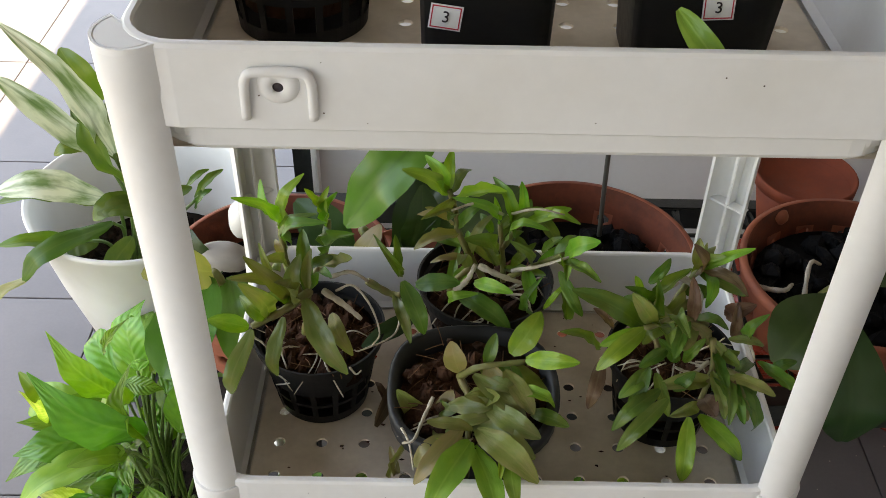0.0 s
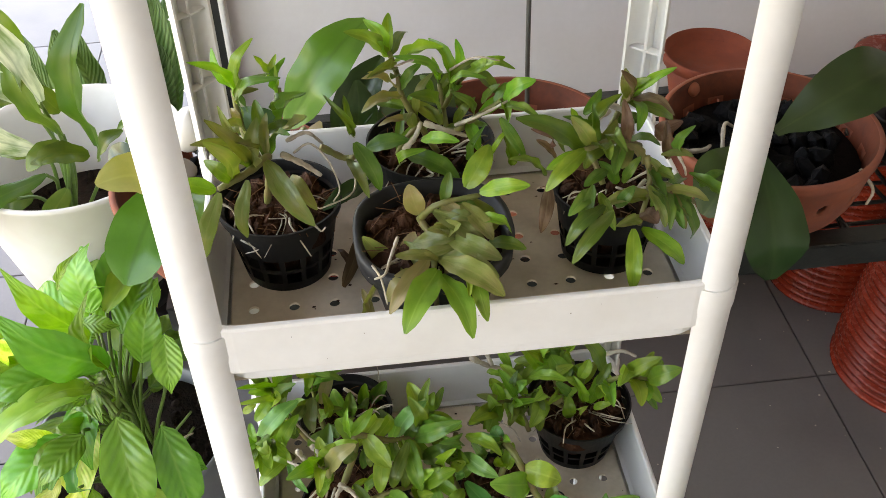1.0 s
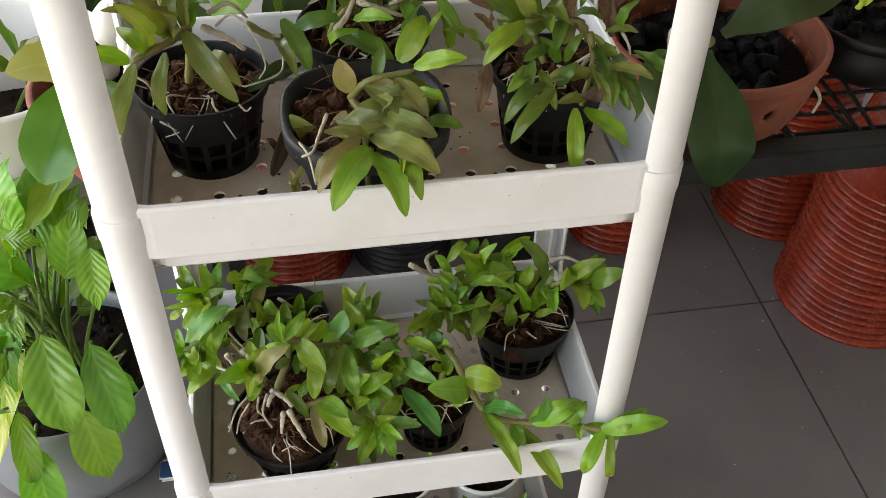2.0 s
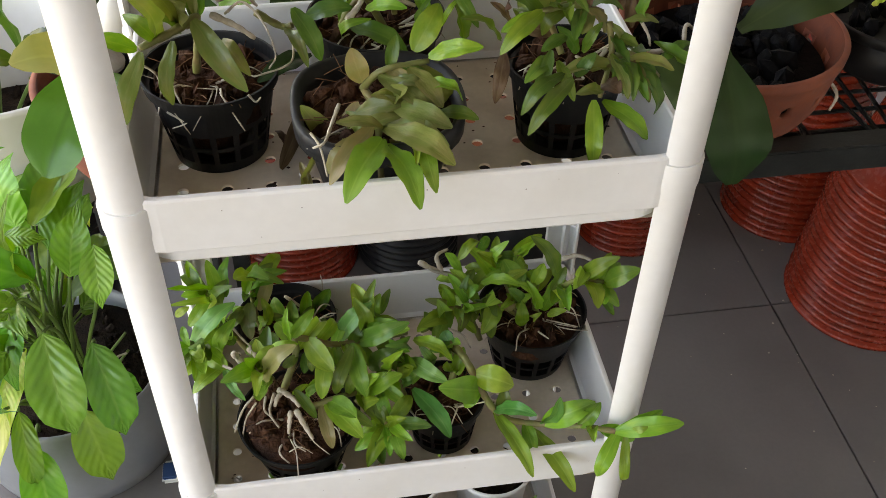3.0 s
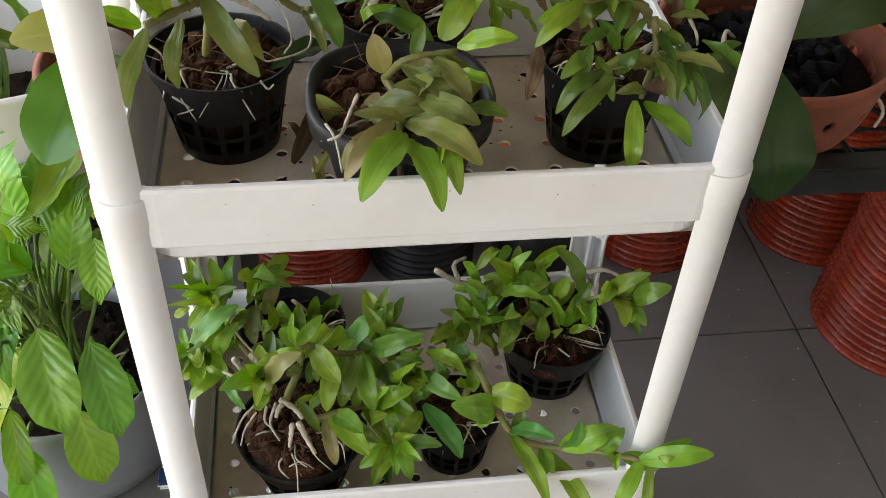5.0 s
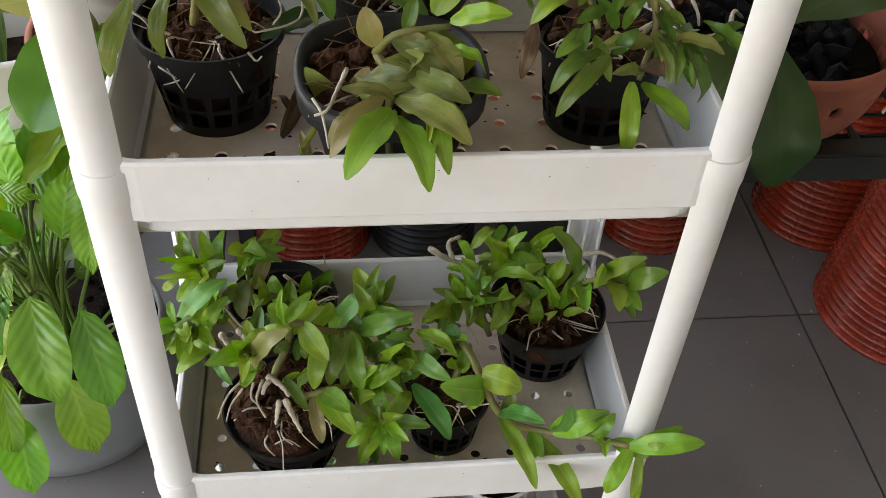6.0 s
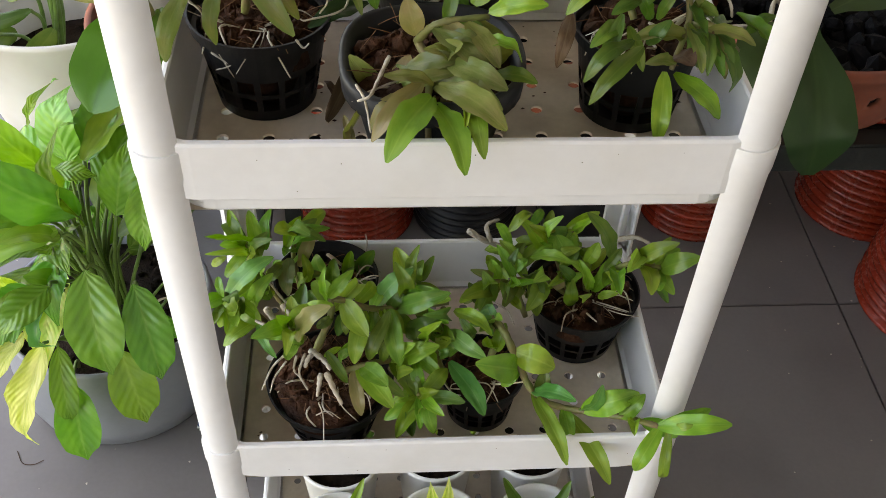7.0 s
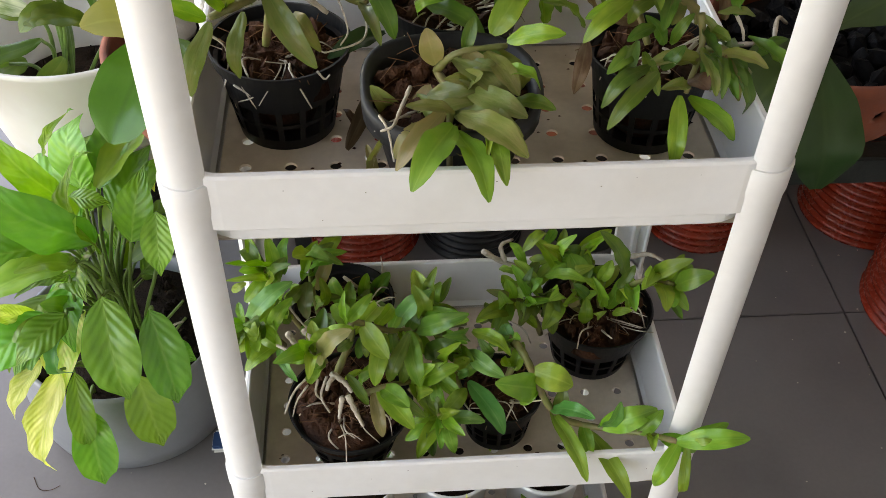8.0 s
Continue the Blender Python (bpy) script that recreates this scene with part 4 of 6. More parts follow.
part("soil", lathe("soil", [(0.002, 0.135), (0.12, 0.13), (0.166, 0.12), (0.13, 0.06), (0.002, 0.06)], SOIL, 40, 0.03), white_pot)
tagged(part("soil_crumb", chunks("soil_crumb", 0.13, 0.13, 70, 0.014, SOIL, 22), white_pot), kind="stuff")
leaf(white_pot, (-0.396, 0.860, 0.765), (-0.497, 0.800, 1.038), 0.046, "u", arch=1)
leaf(white_pot, (-0.416, 0.860, 0.765), (-0.526, 0.800, 0.947), 0.045, "u", arch=3)
leaf(white_pot, (-0.379, 0.870, 0.689), (-0.419, 0.860, 0.883), 0.053, "d", arch=1)
leaf(white_pot, (-0.419, 0.920, 0.831), (-0.480, 0.950, 0.915), 0.061, "d", arch=1)
leaf(white_pot, (-0.376, 0.840, 0.693), (-0.434, 0.800, 0.667), 0.048, "d", arch=1)
leaf(white_pot, (-0.430, 0.860, 0.671), (-0.588, 0.800, 0.724), 0.057, "u", arch=2)
leaf(white_pot, (-0.446, 0.880, 0.645), (-0.607, 0.820, 0.682), 0.036, "d", arch=1)
leaf(white_pot, (-0.493, 0.860, 0.568), (-0.616, 0.800, 0.605), 0.034, "d", arch=1)
leaf(white_pot, (-0.427, 0.860, 0.614), (-0.582, 0.780, 0.538), 0.045, "d", arch=2)
leaf(white_pot, (-0.562, 0.790, 0.550), (-0.641, 0.760, 0.465), 0.024, "y", arch=2)
leaf(white_pot, (-0.405, 0.880, 0.565), (-0.451, 0.860, 0.491), 0.051, "d", arch=2)
leaf(white_pot, (-0.477, 0.900, 0.547), (-0.536, 0.880, 0.521), 0.052, "d", arch=1)
leaf(white_pot, (-0.449, 0.900, 0.751), (-0.508, 0.880, 0.746), 0.031, "d", arch=2)
leaf(white_pot, (-0.289, 0.920, 0.629), (-0.237, 0.950, 0.672), 0.020, "d", arch=1)
leaf(white_pot, (-0.293, 0.920, 0.603), (-0.255, 0.920, 0.649), 0.022, "d", arch=1)
leaf(white_pot, (-0.304, 0.930, 0.647), (-0.263, 0.950, 0.672), 0.015, "d", arch=1)
leaf(white_pot, (-0.378, 0.890, 0.724), (-0.430, 0.900, 0.775), 0.046, "d", arch=1)
stalk(white_pot, .0045, (-0.423, 0.930, 0.452), (-0.385, 0.880, 0.644), (-0.396, 0.860, 0.765))
stalk(white_pot, .0045, (-0.434, 0.930, 0.452), (-0.396, 0.880, 0.644), (-0.416, 0.860, 0.765))
stalk(white_pot, .0048, (-0.428, 0.930, 0.452), (-0.390, 0.900, 0.589), (-0.379, 0.870, 0.689))
stalk(white_pot, .0042, (-0.439, 0.930, 0.452), (-0.393, 0.880, 0.605), (-0.376, 0.840, 0.693))
stalk(white_pot, .0042, (-0.450, 0.930, 0.451), (-0.424, 0.900, 0.602), (-0.431, 0.860, 0.668))
stalk(white_pot, .0042, (-0.456, 0.930, 0.451), (-0.427, 0.900, 0.562), (-0.427, 0.860, 0.614))
stalk(white_pot, .0040, (-0.445, 0.930, 0.451), (-0.464, 0.900, 0.533), (-0.493, 0.860, 0.568))
stalk(white_pot, .0040, (-0.411, 0.930, 0.452), (-0.347, 0.920, 0.561), (-0.290, 0.920, 0.622))
stalk(white_pot, .0040, (-0.423, 0.930, 0.452), (-0.424, 0.950, 0.668), (-0.419, 0.920, 0.831))
leaf(white_pot, (-0.325, 0.870, 0.659), (-0.281, 0.860, 0.940), 0.072, "d", arch=1)
leaf(white_pot, (-0.339, 0.850, 0.658), (-0.425, 0.800, 0.680), 0.053, "d", arch=1)
leaf(white_pot, (-0.342, 0.900, 0.610), (-0.278, 0.880, 0.682), 0.042, "d", arch=1)
leaf(white_pot, (-0.336, 0.900, 0.590), (-0.302, 0.900, 0.541), 0.034, "d", arch=1)
plain_pot("upturned_pot", -0.41, 0.98, 0.0, 0.15, 0.30, BLACK, "black plastic pot used as a stand under the white planter", "plant stand")

snake = tagged(empty("snake_plant", -0.47, 1.46, 0.0), "banded snake plant in a tall cream plastic pot", "potted plant")
part("pot", lathe("pot", [(0.14, 0), (0.15, 0.01), (0.17, 0.24), (0.18, 0.25), (0.182, 0.27), (0.176, 0.272), (0.166, 0.25), (0.14, 0.02), (0.002, 0.02)], CREAM, 48), snake, "cream plastic pot")
part("soil", lathe("soil", [(0.002, 0.23), (0.160, 0.22), (0.15, 0.1), (0.002, 0.1)], SOIL, 32), snake)
SN = random.Random(8)
for k in range(9):
    a = k * 2.4
    bx, by = -0.47 + 0.10 * math.cos(a), 1.46 + 0.09 * math.sin(a)
    leaf(snake, (bx, by, 0.22), (bx + 0.10 * math.cos(a) + SN.uniform(-0.03, 0.03), by + 0.08 * math.sin(a), 0.22 + SN.uniform(0.30, 0.46)), 0.105, "z", (0.2 * math.cos(a), -0.9, 0.2), SN.choice((0, 3)))

# a folded pack on the floor by the grey pot
pack = tagged(empty("plastic_pack", -0.165, 0.44, 0), "crumpled clear and blue plastic pack on the floor", "packaging")
box_part("wrapper", (-0.024, 0.010, -0.008, 0.040, 0.0, 0.012), CREAM, pack, 0.005)
box_part("blue_band", (-0.022, 0.004, -0.005, 0.030, 0.010, 0.017), BLUE, pack, 0.002)

# ---- orchids on the rack's trays ----
MID, LOW, TOP, BOT = 0.9505, 0.5305, 1.3665, 0.1075
plant = orchid("potted_orchid", 0.046, 0.170, MID, 0.046, 0.062, 0.092, "orchid with olive leaves and white roots in a black net pot", 0.82, 1)
stem(plant, .0035, (0.037, 0.150, 1.096), (0.022, 0.165, 1.132), (0.018, 0.180, 1.166))
stem(plant, .0030, (0.043, 0.170, 1.100), (0.057, 0.190, 1.125), (0.060, 0.200, 1.152))
stem(plant, .0040, (0.045, 0.150, 1.107), (0.024, 0.120, 1.110), (-0.001, 0.100, 1.109))
stem(plant, .0036, (0.094, 0.190, 1.085), (0.116, 0.190, 1.069), (0.128, 0.185, 1.072))
stem(plant, .0036, (0.035, 0.155, 1.047), (0.041, 0.150, 1.082), (0.043, 0.150, 1.107))
leaf(plant, (0.021, 0.175, 1.161), (-0.013, 0.140, 1.221), 0.015, "g", arch=1)
leaf(plant, (0.019, 0.180, 1.168), (0.005, 0.180, 1.212), 0.013, "g")
leaf(plant, (0.021, 0.180, 1.168), (0.044, 0.180, 1.219), 0.015, "g")
leaf(plant, (0.057, 0.200, 1.162), (0.041, 0.190, 1.195), 0.010, "g")
leaf(plant, (0.058, 0.200, 1.153), (0.061, 0.210, 1.184), 0.012, "g")
leaf(plant, (0.058, 0.200, 1.141), (0.070, 0.200, 1.185), 0.011, "g")
leaf(plant, (0.024, 0.170, 1.141), (0.058, 0.150, 1.198), 0.014, "d", arch=2)
leaf(plant, (0.029, 0.170, 1.147), (0.068, 0.130, 1.204), 0.016, "d", arch=2)
leaf(plant, (0.057, 0.180, 1.125), (0.088, 0.160, 1.168), 0.014, "d")
leaf(plant, (0.017, 0.160, 1.141), (0.008, 0.130, 1.181), 0.013, "o", arch=4)
leaf(plant, (0.021, 0.160, 1.139), (0.014, 0.170, 1.152), 0.008, "y")
leaf(plant, (0.031, 0.140, 1.105), (-0.005, 0.120, 1.173), 0.018, "o", arch=1)
leaf(plant, (0.016, 0.150, 1.117), (-0.022, 0.120, 1.147), 0.013, "o", arch=1)
leaf(plant, (0.013, 0.120, 1.105), (-0.005, 0.090, 1.169), 0.022, "o", arch=1)
leaf(plant, (0.028, 0.150, 1.095), (0.039, 0.150, 1.152), 0.019, "o")
leaf(plant, (0.043, 0.150, 1.109), (0.048, 0.160, 1.150), 0.013, "o")
leaf(plant, (0.045, 0.160, 1.100), (0.069, 0.130, 1.142), 0.015, "d")
leaf(plant, (0.043, 0.130, 1.115), (0.084, 0.080, 1.071), 0.025, "o", arch=1)
leaf(plant, (0.064, 0.140, 1.088), (0.087, 0.100, 1.074), 0.018, "o", arch=2)
leaf(plant, (0.024, 0.120, 1.102), (0.018, 0.090, 1.056), 0.017, "o", arch=2)
leaf(plant, (-0.004, 0.100, 1.108), (-0.036, 0.090, 1.126), 0.019, "g")
leaf(plant, (-0.001, 0.100, 1.105), (-0.021, 0.070, 1.053), 0.020, "o", arch=2)
leaf(plant, (0.129, 0.185, 1.090), (0.151, 0.150, 1.053), 0.022, "b", arch=1)
leaf(plant, (0.129, 0.185, 1.098), (0.103, 0.180, 1.152), 0.010, "d")
leaf(plant, (0.125, 0.190, 1.097), (0.122, 0.190, 1.144), 0.010, "d")
leaf(plant, (0.030, 0.140, 1.098), (0.008, 0.130, 1.121), 0.013, "d")
leaf(plant, (0.042, 0.170, 1.121), (0.066, 0.170, 1.132), 0.013, "d")
leaf(plant, (0.094, 0.190, 1.005), (0.060, 0.160, 1.003), 0.024, "q", arch=1)
root(plant, .0030, (0.057, 0.150, 1.108), (0.078, 0.135, 1.104), (0.094, 0.125, 1.096))
root(plant, .0022, (0.063, 0.160, 1.116), (0.083, 0.155, 1.127), (0.097, 0.170, 1.103))
root(plant, .0011, (0.069, 0.150, 1.108), (0.086, 0.140, 1.124), (0.102, 0.130, 1.109), (0.110, 0.125, 1.079), (0.103, 0.120, 1.067))
root(plant, .0010, (0.126, 0.185, 1.062), (0.123, 0.150, 1.054), (0.093, 0.120, 1.061), (0.086, 0.118, 1.063))
root(plant, .0010, (-0.005, 0.110, 1.087), (0.006, 0.110, 1.075), (0.008, 0.115, 1.049))
root(plant, .0010, (0.082, 0.110, 1.048), (0.088, 0.108, 1.041), (0.093, 0.110, 1.044))
rootlets(plant, 10, 0.058, 0.08, 97)
root(plant, 0.0009, (0.006, 0.124, 1.026), (0.020, 0.119, 1.018), (0.034, 0.121, 1.006))
root(plant, 0.0009, (0.034, 0.120, 1.026), (0.022, 0.118, 1.016), (0.008, 0.123, 1.008))
root(plant, 0.0008, (0.012, 0.122, 1.030), (0.020, 0.119, 1.012), (0.024, 0.120, 1.002))
dress(plant, 8, 0.05, 0.018, "od", 157, 0.4)
plant = orchid("potted_orchid", 0.212, 0.243, MID, 0.050, 0.067, 0.095, "tall-stemmed orchid with narrow leaves in a black pot", 0.8, 2)
stem(plant, .0034, (0.218, 0.220, 1.044), (0.185, 0.235, 1.105), (0.180, 0.240, 1.130), (0.172, 0.240, 1.161))
stem(plant, .0030, (0.230, 0.230, 1.051), (0.228, 0.240, 1.080), (0.224, 0.250, 1.112))
stem(plant, .0030, (0.234, 0.220, 1.067), (0.264, 0.200, 1.104), (0.283, 0.190, 1.124))
stem(plant, .0036, (0.172, 0.220, 1.011), (0.177, 0.220, 1.054), (0.197, 0.220, 1.081))
stem(plant, .0025, (0.228, 0.240, 1.088), (0.243, 0.240, 1.117), (0.263, 0.230, 1.140))
leaf(plant, (0.171, 0.240, 1.157), (0.149, 0.250, 1.193), 0.013, "h")
leaf(plant, (0.172, 0.240, 1.159), (0.175, 0.260, 1.193), 0.014, "g")
leaf(plant, (0.172, 0.240, 1.156), (0.128, 0.220, 1.197), 0.015, "h", arch=1)
leaf(plant, (0.173, 0.240, 1.160), (0.159, 0.260, 1.173), 0.010, "h")
leaf(plant, (0.175, 0.240, 1.157), (0.194, 0.260, 1.170), 0.015, "d")
leaf(plant, (0.224, 0.250, 1.112), (0.175, 0.220, 1.166), 0.013, "g", arch=2)
leaf(plant, (0.223, 0.250, 1.117), (0.217, 0.250, 1.145), 0.009, "g")
leaf(plant, (0.232, 0.240, 1.120), (0.263, 0.230, 1.148), 0.013, "d")
leaf(plant, (0.247, 0.230, 1.131), (0.289, 0.220, 1.155), 0.015, "g", arch=1)
leaf(plant, (0.263, 0.230, 1.140), (0.296, 0.200, 1.152), 0.011, "g", arch=2)
leaf(plant, (0.229, 0.230, 1.107), (0.267, 0.200, 1.144), 0.015, "g", arch=2)
leaf(plant, (0.223, 0.240, 1.083), (0.188, 0.200, 1.131), 0.022, "d", arch=1)
leaf(plant, (0.217, 0.240, 1.108), (0.204, 0.250, 1.124), 0.011, "d")
leaf(plant, (0.183, 0.235, 1.111), (0.139, 0.210, 1.109), 0.015, "y", arch=1)
leaf(plant, (0.179, 0.240, 1.117), (0.142, 0.230, 1.137), 0.010, "y", arch=2)
leaf(plant, (0.170, 0.240, 1.124), (0.149, 0.240, 1.138), 0.007, "y")
leaf(plant, (0.249, 0.220, 1.094), (0.241, 0.240, 1.104), 0.015, "d")
leaf(plant, (0.264, 0.210, 1.109), (0.281, 0.200, 1.136), 0.011, "d")
leaf(plant, (0.283, 0.190, 1.124), (0.311, 0.170, 1.156), 0.021, "g", arch=1)
leaf(plant, (0.276, 0.190, 1.115), (0.313, 0.150, 1.124), 0.013, "d", arch=1)
leaf(plant, (0.199, 0.200, 1.077), (0.235, 0.170, 1.091), 0.016, "g", arch=1)
leaf(plant, (0.182, 0.210, 1.054), (0.236, 0.170, 1.039), 0.025, "d", arch=1)
leaf(plant, (0.141, 0.200, 1.072), (0.185, 0.190, 1.084), 0.022, "d", arch=0)
leaf(plant, (0.260, 0.190, 1.042), (0.265, 0.190, 1.095), 0.013, "d")
leaf(plant, (0.292, 0.180, 1.048), (0.282, 0.190, 1.089), 0.015, "d")
leaf(plant, (0.267, 0.180, 1.061), (0.289, 0.190, 1.088), 0.007, "g", arch=2)
leaf(plant, (0.194, 0.230, 1.084), (0.155, 0.220, 1.084), 0.008, "y")
leaf(plant, (0.143, 0.200, 1.029), (0.090, 0.150, 1.034), 0.020, "q", arch=1)
leaf(plant, (0.237, 0.230, 1.074), (0.260, 0.230, 1.104), 0.012, "d", arch=2)
leaf(plant, (0.280, 0.190, 1.102), (0.302, 0.160, 1.071), 0.014, "d", arch=2)
leaf(plant, (0.223, 0.230, 1.073), (0.205, 0.240, 1.094), 0.011, "o")
root(plant, .0032, (0.180, 0.200, 1.065), (0.192, 0.200, 1.080), (0.200, 0.210, 1.092))
root(plant, .0030, (0.203, 0.210, 1.090), (0.224, 0.200, 1.086), (0.247, 0.200, 1.076))
root(plant, .0015, (0.226, 0.240, 1.131), (0.199, 0.220, 1.159), (0.175, 0.200, 1.166))
root(plant, .0012, (0.231, 0.240, 1.131), (0.254, 0.200, 1.169), (0.280, 0.200, 1.163))
root(plant, .0020, (0.236, 0.210, 1.084), (0.263, 0.190, 1.109), (0.287, 0.180, 1.129))
rootlets(plant, 12, 0.067, 0.08, 98)
dress(plant, 26, 0.05, 0.017, "gddo", 158, 0.5)
plant = orchid("potted_orchid", 0.197, 0.092, MID, 0.052, 0.078, 0.098, "drooping orchid in a dusty black pot full of husk", 0.86, 3, "plain")
stem(plant, .0034, (0.184, 0.090, 1.059), (0.202, 0.080, 1.083), (0.243, 0.085, 1.086))
stem(plant, .0034, (0.185, 0.090, 1.059), (0.196, 0.060, 1.053), (0.192, 0.035, 1.044), (0.192, 0.020, 1.004))
stem(plant, .0028, (0.147, 0.070, 0.984), (0.158, 0.080, 1.005), (0.173, 0.090, 1.022))
leaf(plant, (0.184, 0.090, 1.065), (0.176, 0.100, 1.095), 0.021, "y", arch=1)
leaf(plant, (0.208, 0.085, 1.080), (0.216, 0.100, 1.106), 0.014, "d", arch=0)
leaf(plant, (0.229, 0.080, 1.100), (0.254, 0.100, 1.133), 0.026, "g", arch=1)
leaf(plant, (0.242, 0.080, 1.094), (0.286, 0.060, 1.112), 0.019, "g", arch=1)
leaf(plant, (0.196, 0.070, 1.084), (0.243, 0.040, 1.059), 0.020, "o", arch=1)
leaf(plant, (0.223, 0.070, 1.090), (0.249, 0.040, 1.067), 0.020, "o", arch=1)
leaf(plant, (0.174, 0.070, 1.016), (0.178, 0.080, 1.053), 0.022, "y", arch=1)
leaf(plant, (0.218, 0.060, 1.057), (0.188, 0.050, 1.078), 0.016, "o")
leaf(plant, (0.158, 0.050, 1.032), (0.217, 0.045, 1.060), 0.015, "o", arch=1)
leaf(plant, (0.248, 0.060, 1.048), (0.281, 0.040, 1.052), 0.016, "d", arch=1)
leaf(plant, (0.229, 0.060, 1.078), (0.268, 0.050, 1.065), 0.013, "g")
leaf(plant, (0.197, 0.045, 1.048), (0.249, 0.005, 1.051), 0.027, "o", arch=1)
leaf(plant, (0.193, 0.035, 1.021), (0.155, 0.020, 1.045), 0.025, "h", arch=1)
leaf(plant, (0.178, 0.050, 1.045), (0.161, 0.040, 1.038), 0.014, "o")
leaf(plant, (0.203, 0.070, 1.057), (0.227, 0.070, 1.079), 0.013, "o")
leaf(plant, (0.123, 0.040, 1.021), (0.128, 0.030, 0.993), 0.008, "y", arch=4)
leaf(plant, (0.138, 0.040, 1.029), (0.123, 0.030, 0.985), 0.006, "y", arch=5)
leaf(plant, (0.194, 0.020, 1.054), (0.157, -0.045, 1.041), 0.024, "h", arch=1)
leaf(plant, (0.197, 0.020, 1.048), (0.217, -0.050, 1.032), 0.020, "h", arch=1)
leaf(plant, (0.218, 0.020, 1.049), (0.218, -0.020, 1.052), 0.007, "h")
leaf(plant, (0.227, 0.015, 1.054), (0.233, -0.030, 1.031), 0.014, "h", arch=2)
leaf(plant, (0.199, 0.030, 1.058), (0.250, -0.020, 1.051), 0.028, "o", arch=1)
leaf(plant, (0.207, 0.050, 1.066), (0.254, 0.020, 1.060), 0.024, "o", arch=1)
leaf(plant, (0.175, 0.060, 1.054), (0.220, 0.050, 1.069), 0.019, "o", arch=1)
leaf(plant, (0.203, 0.070, 1.074), (0.238, 0.050, 1.077), 0.017, "o", arch=2)
leaf(plant, (0.187, 0.030, 1.061), (0.146, -0.010, 1.033), 0.017, "y", arch=1)
leaf(plant, (0.156, 0.030, 1.067), (0.196, 0.030, 1.058), 0.013, "o", arch=1)
root(plant, .0016, (0.161, 0.060, 1.065), (0.152, 0.040, 1.057), (0.145, 0.020, 1.055), (0.135, 0.020, 1.050))
root(plant, .0011, (0.134, 0.030, 1.059), (0.141, 0.020, 1.050), (0.145, 0.010, 1.026))
root(plant, .0014, (0.122, 0.050, 1.000), (0.128, 0.035, 0.995), (0.138, 0.030, 0.993))
rootlets(plant, 10, 0.077, 0.075, 99)
dress(plant, 12, 0.050, 0.026, "ooyd", 159, 0.2)
plant = orchid("potted_orchid", 0.390, 0.146, MID, 0.045, 0.058, 0.090, "dense dark-leaved orchid in a black net pot", 0.85, 4)
stem(plant, .0035, (0.408, 0.120, 1.102), (0.377, 0.110, 1.118), (0.343, 0.090, 1.125))
stem(plant, .0035, (0.415, 0.100, 1.067), (0.429, 0.080, 1.080), (0.461, 0.090, 1.049))
stem(plant, .0030, (0.383, 0.150, 1.098), (0.398, 0.160, 1.124), (0.413, 0.165, 1.134))
stem(plant, .0032, (0.409, 0.100, 1.104), (0.412, 0.090, 1.078), (0.396, 0.060, 1.051))
stem(plant, .0030, (0.368, 0.100, 1.074), (0.360, 0.120, 1.097), (0.359, 0.150, 1.111))
leaf(plant, (0.346, 0.100, 1.118), (0.278, 0.100, 1.160), 0.024, "d", arch=1)
leaf(plant, (0.344, 0.090, 1.125), (0.301, 0.060, 1.103), 0.019, "g", arch=1)
leaf(plant, (0.341, 0.090, 1.123), (0.305, 0.080, 1.113), 0.014, "g")
leaf(plant, (0.308, 0.090, 1.099), (0.269, 0.080, 1.129), 0.013, "d", arch=1)
leaf(plant, (0.312, 0.090, 1.086), (0.299, 0.060, 1.053), 0.014, "r", arch=2)
leaf(plant, (0.409, 0.165, 1.131), (0.441, 0.140, 1.176), 0.012, "g", arch=1)
leaf(plant, (0.414, 0.165, 1.129), (0.407, 0.130, 1.113), 0.015, "g", arch=2)
leaf(plant, (0.357, 0.150, 1.124), (0.375, 0.160, 1.146), 0.012, "d")
leaf(plant, (0.350, 0.150, 1.110), (0.343, 0.150, 1.133), 0.010, "g")
leaf(plant, (0.360, 0.140, 1.103), (0.330, 0.130, 1.137), 0.014, "d")
leaf(plant, (0.363, 0.130, 1.102), (0.346, 0.140, 1.120), 0.011, "o")
leaf(plant, (0.412, 0.110, 1.088), (0.389, 0.110, 1.113), 0.013, "y", arch=1)
leaf(plant, (0.354, 0.080, 1.084), (0.322, 0.050, 1.079), 0.017, "d", arch=1)
leaf(plant, (0.359, 0.080, 1.080), (0.369, 0.050, 1.056), 0.013, "d", arch=1)
leaf(plant, (0.349, 0.070, 1.098), (0.330, 0.050, 1.057), 0.014, "d")
leaf(plant, (0.359, 0.060, 1.080), (0.316, 0.030, 1.060), 0.017, "d", arch=2)
leaf(plant, (0.365, 0.050, 1.080), (0.321, 0.020, 1.045), 0.017, "d", arch=1)
leaf(plant, (0.387, 0.050, 1.056), (0.384, 0.020, 1.004), 0.019, "g", arch=1)
leaf(plant, (0.399, 0.060, 1.047), (0.436, 0.030, 1.022), 0.020, "g", arch=1)
leaf(plant, (0.408, 0.080, 1.083), (0.419, 0.050, 1.054), 0.014, "o", arch=1)
leaf(plant, (0.435, 0.080, 1.076), (0.451, 0.060, 1.027), 0.015, "d", arch=2)
leaf(plant, (0.421, 0.080, 1.079), (0.462, 0.060, 1.074), 0.013, "o", arch=1)
leaf(plant, (0.423, 0.100, 1.104), (0.452, 0.090, 1.106), 0.010, "o")
leaf(plant, (0.450, 0.090, 1.086), (0.485, 0.080, 1.061), 0.014, "d")
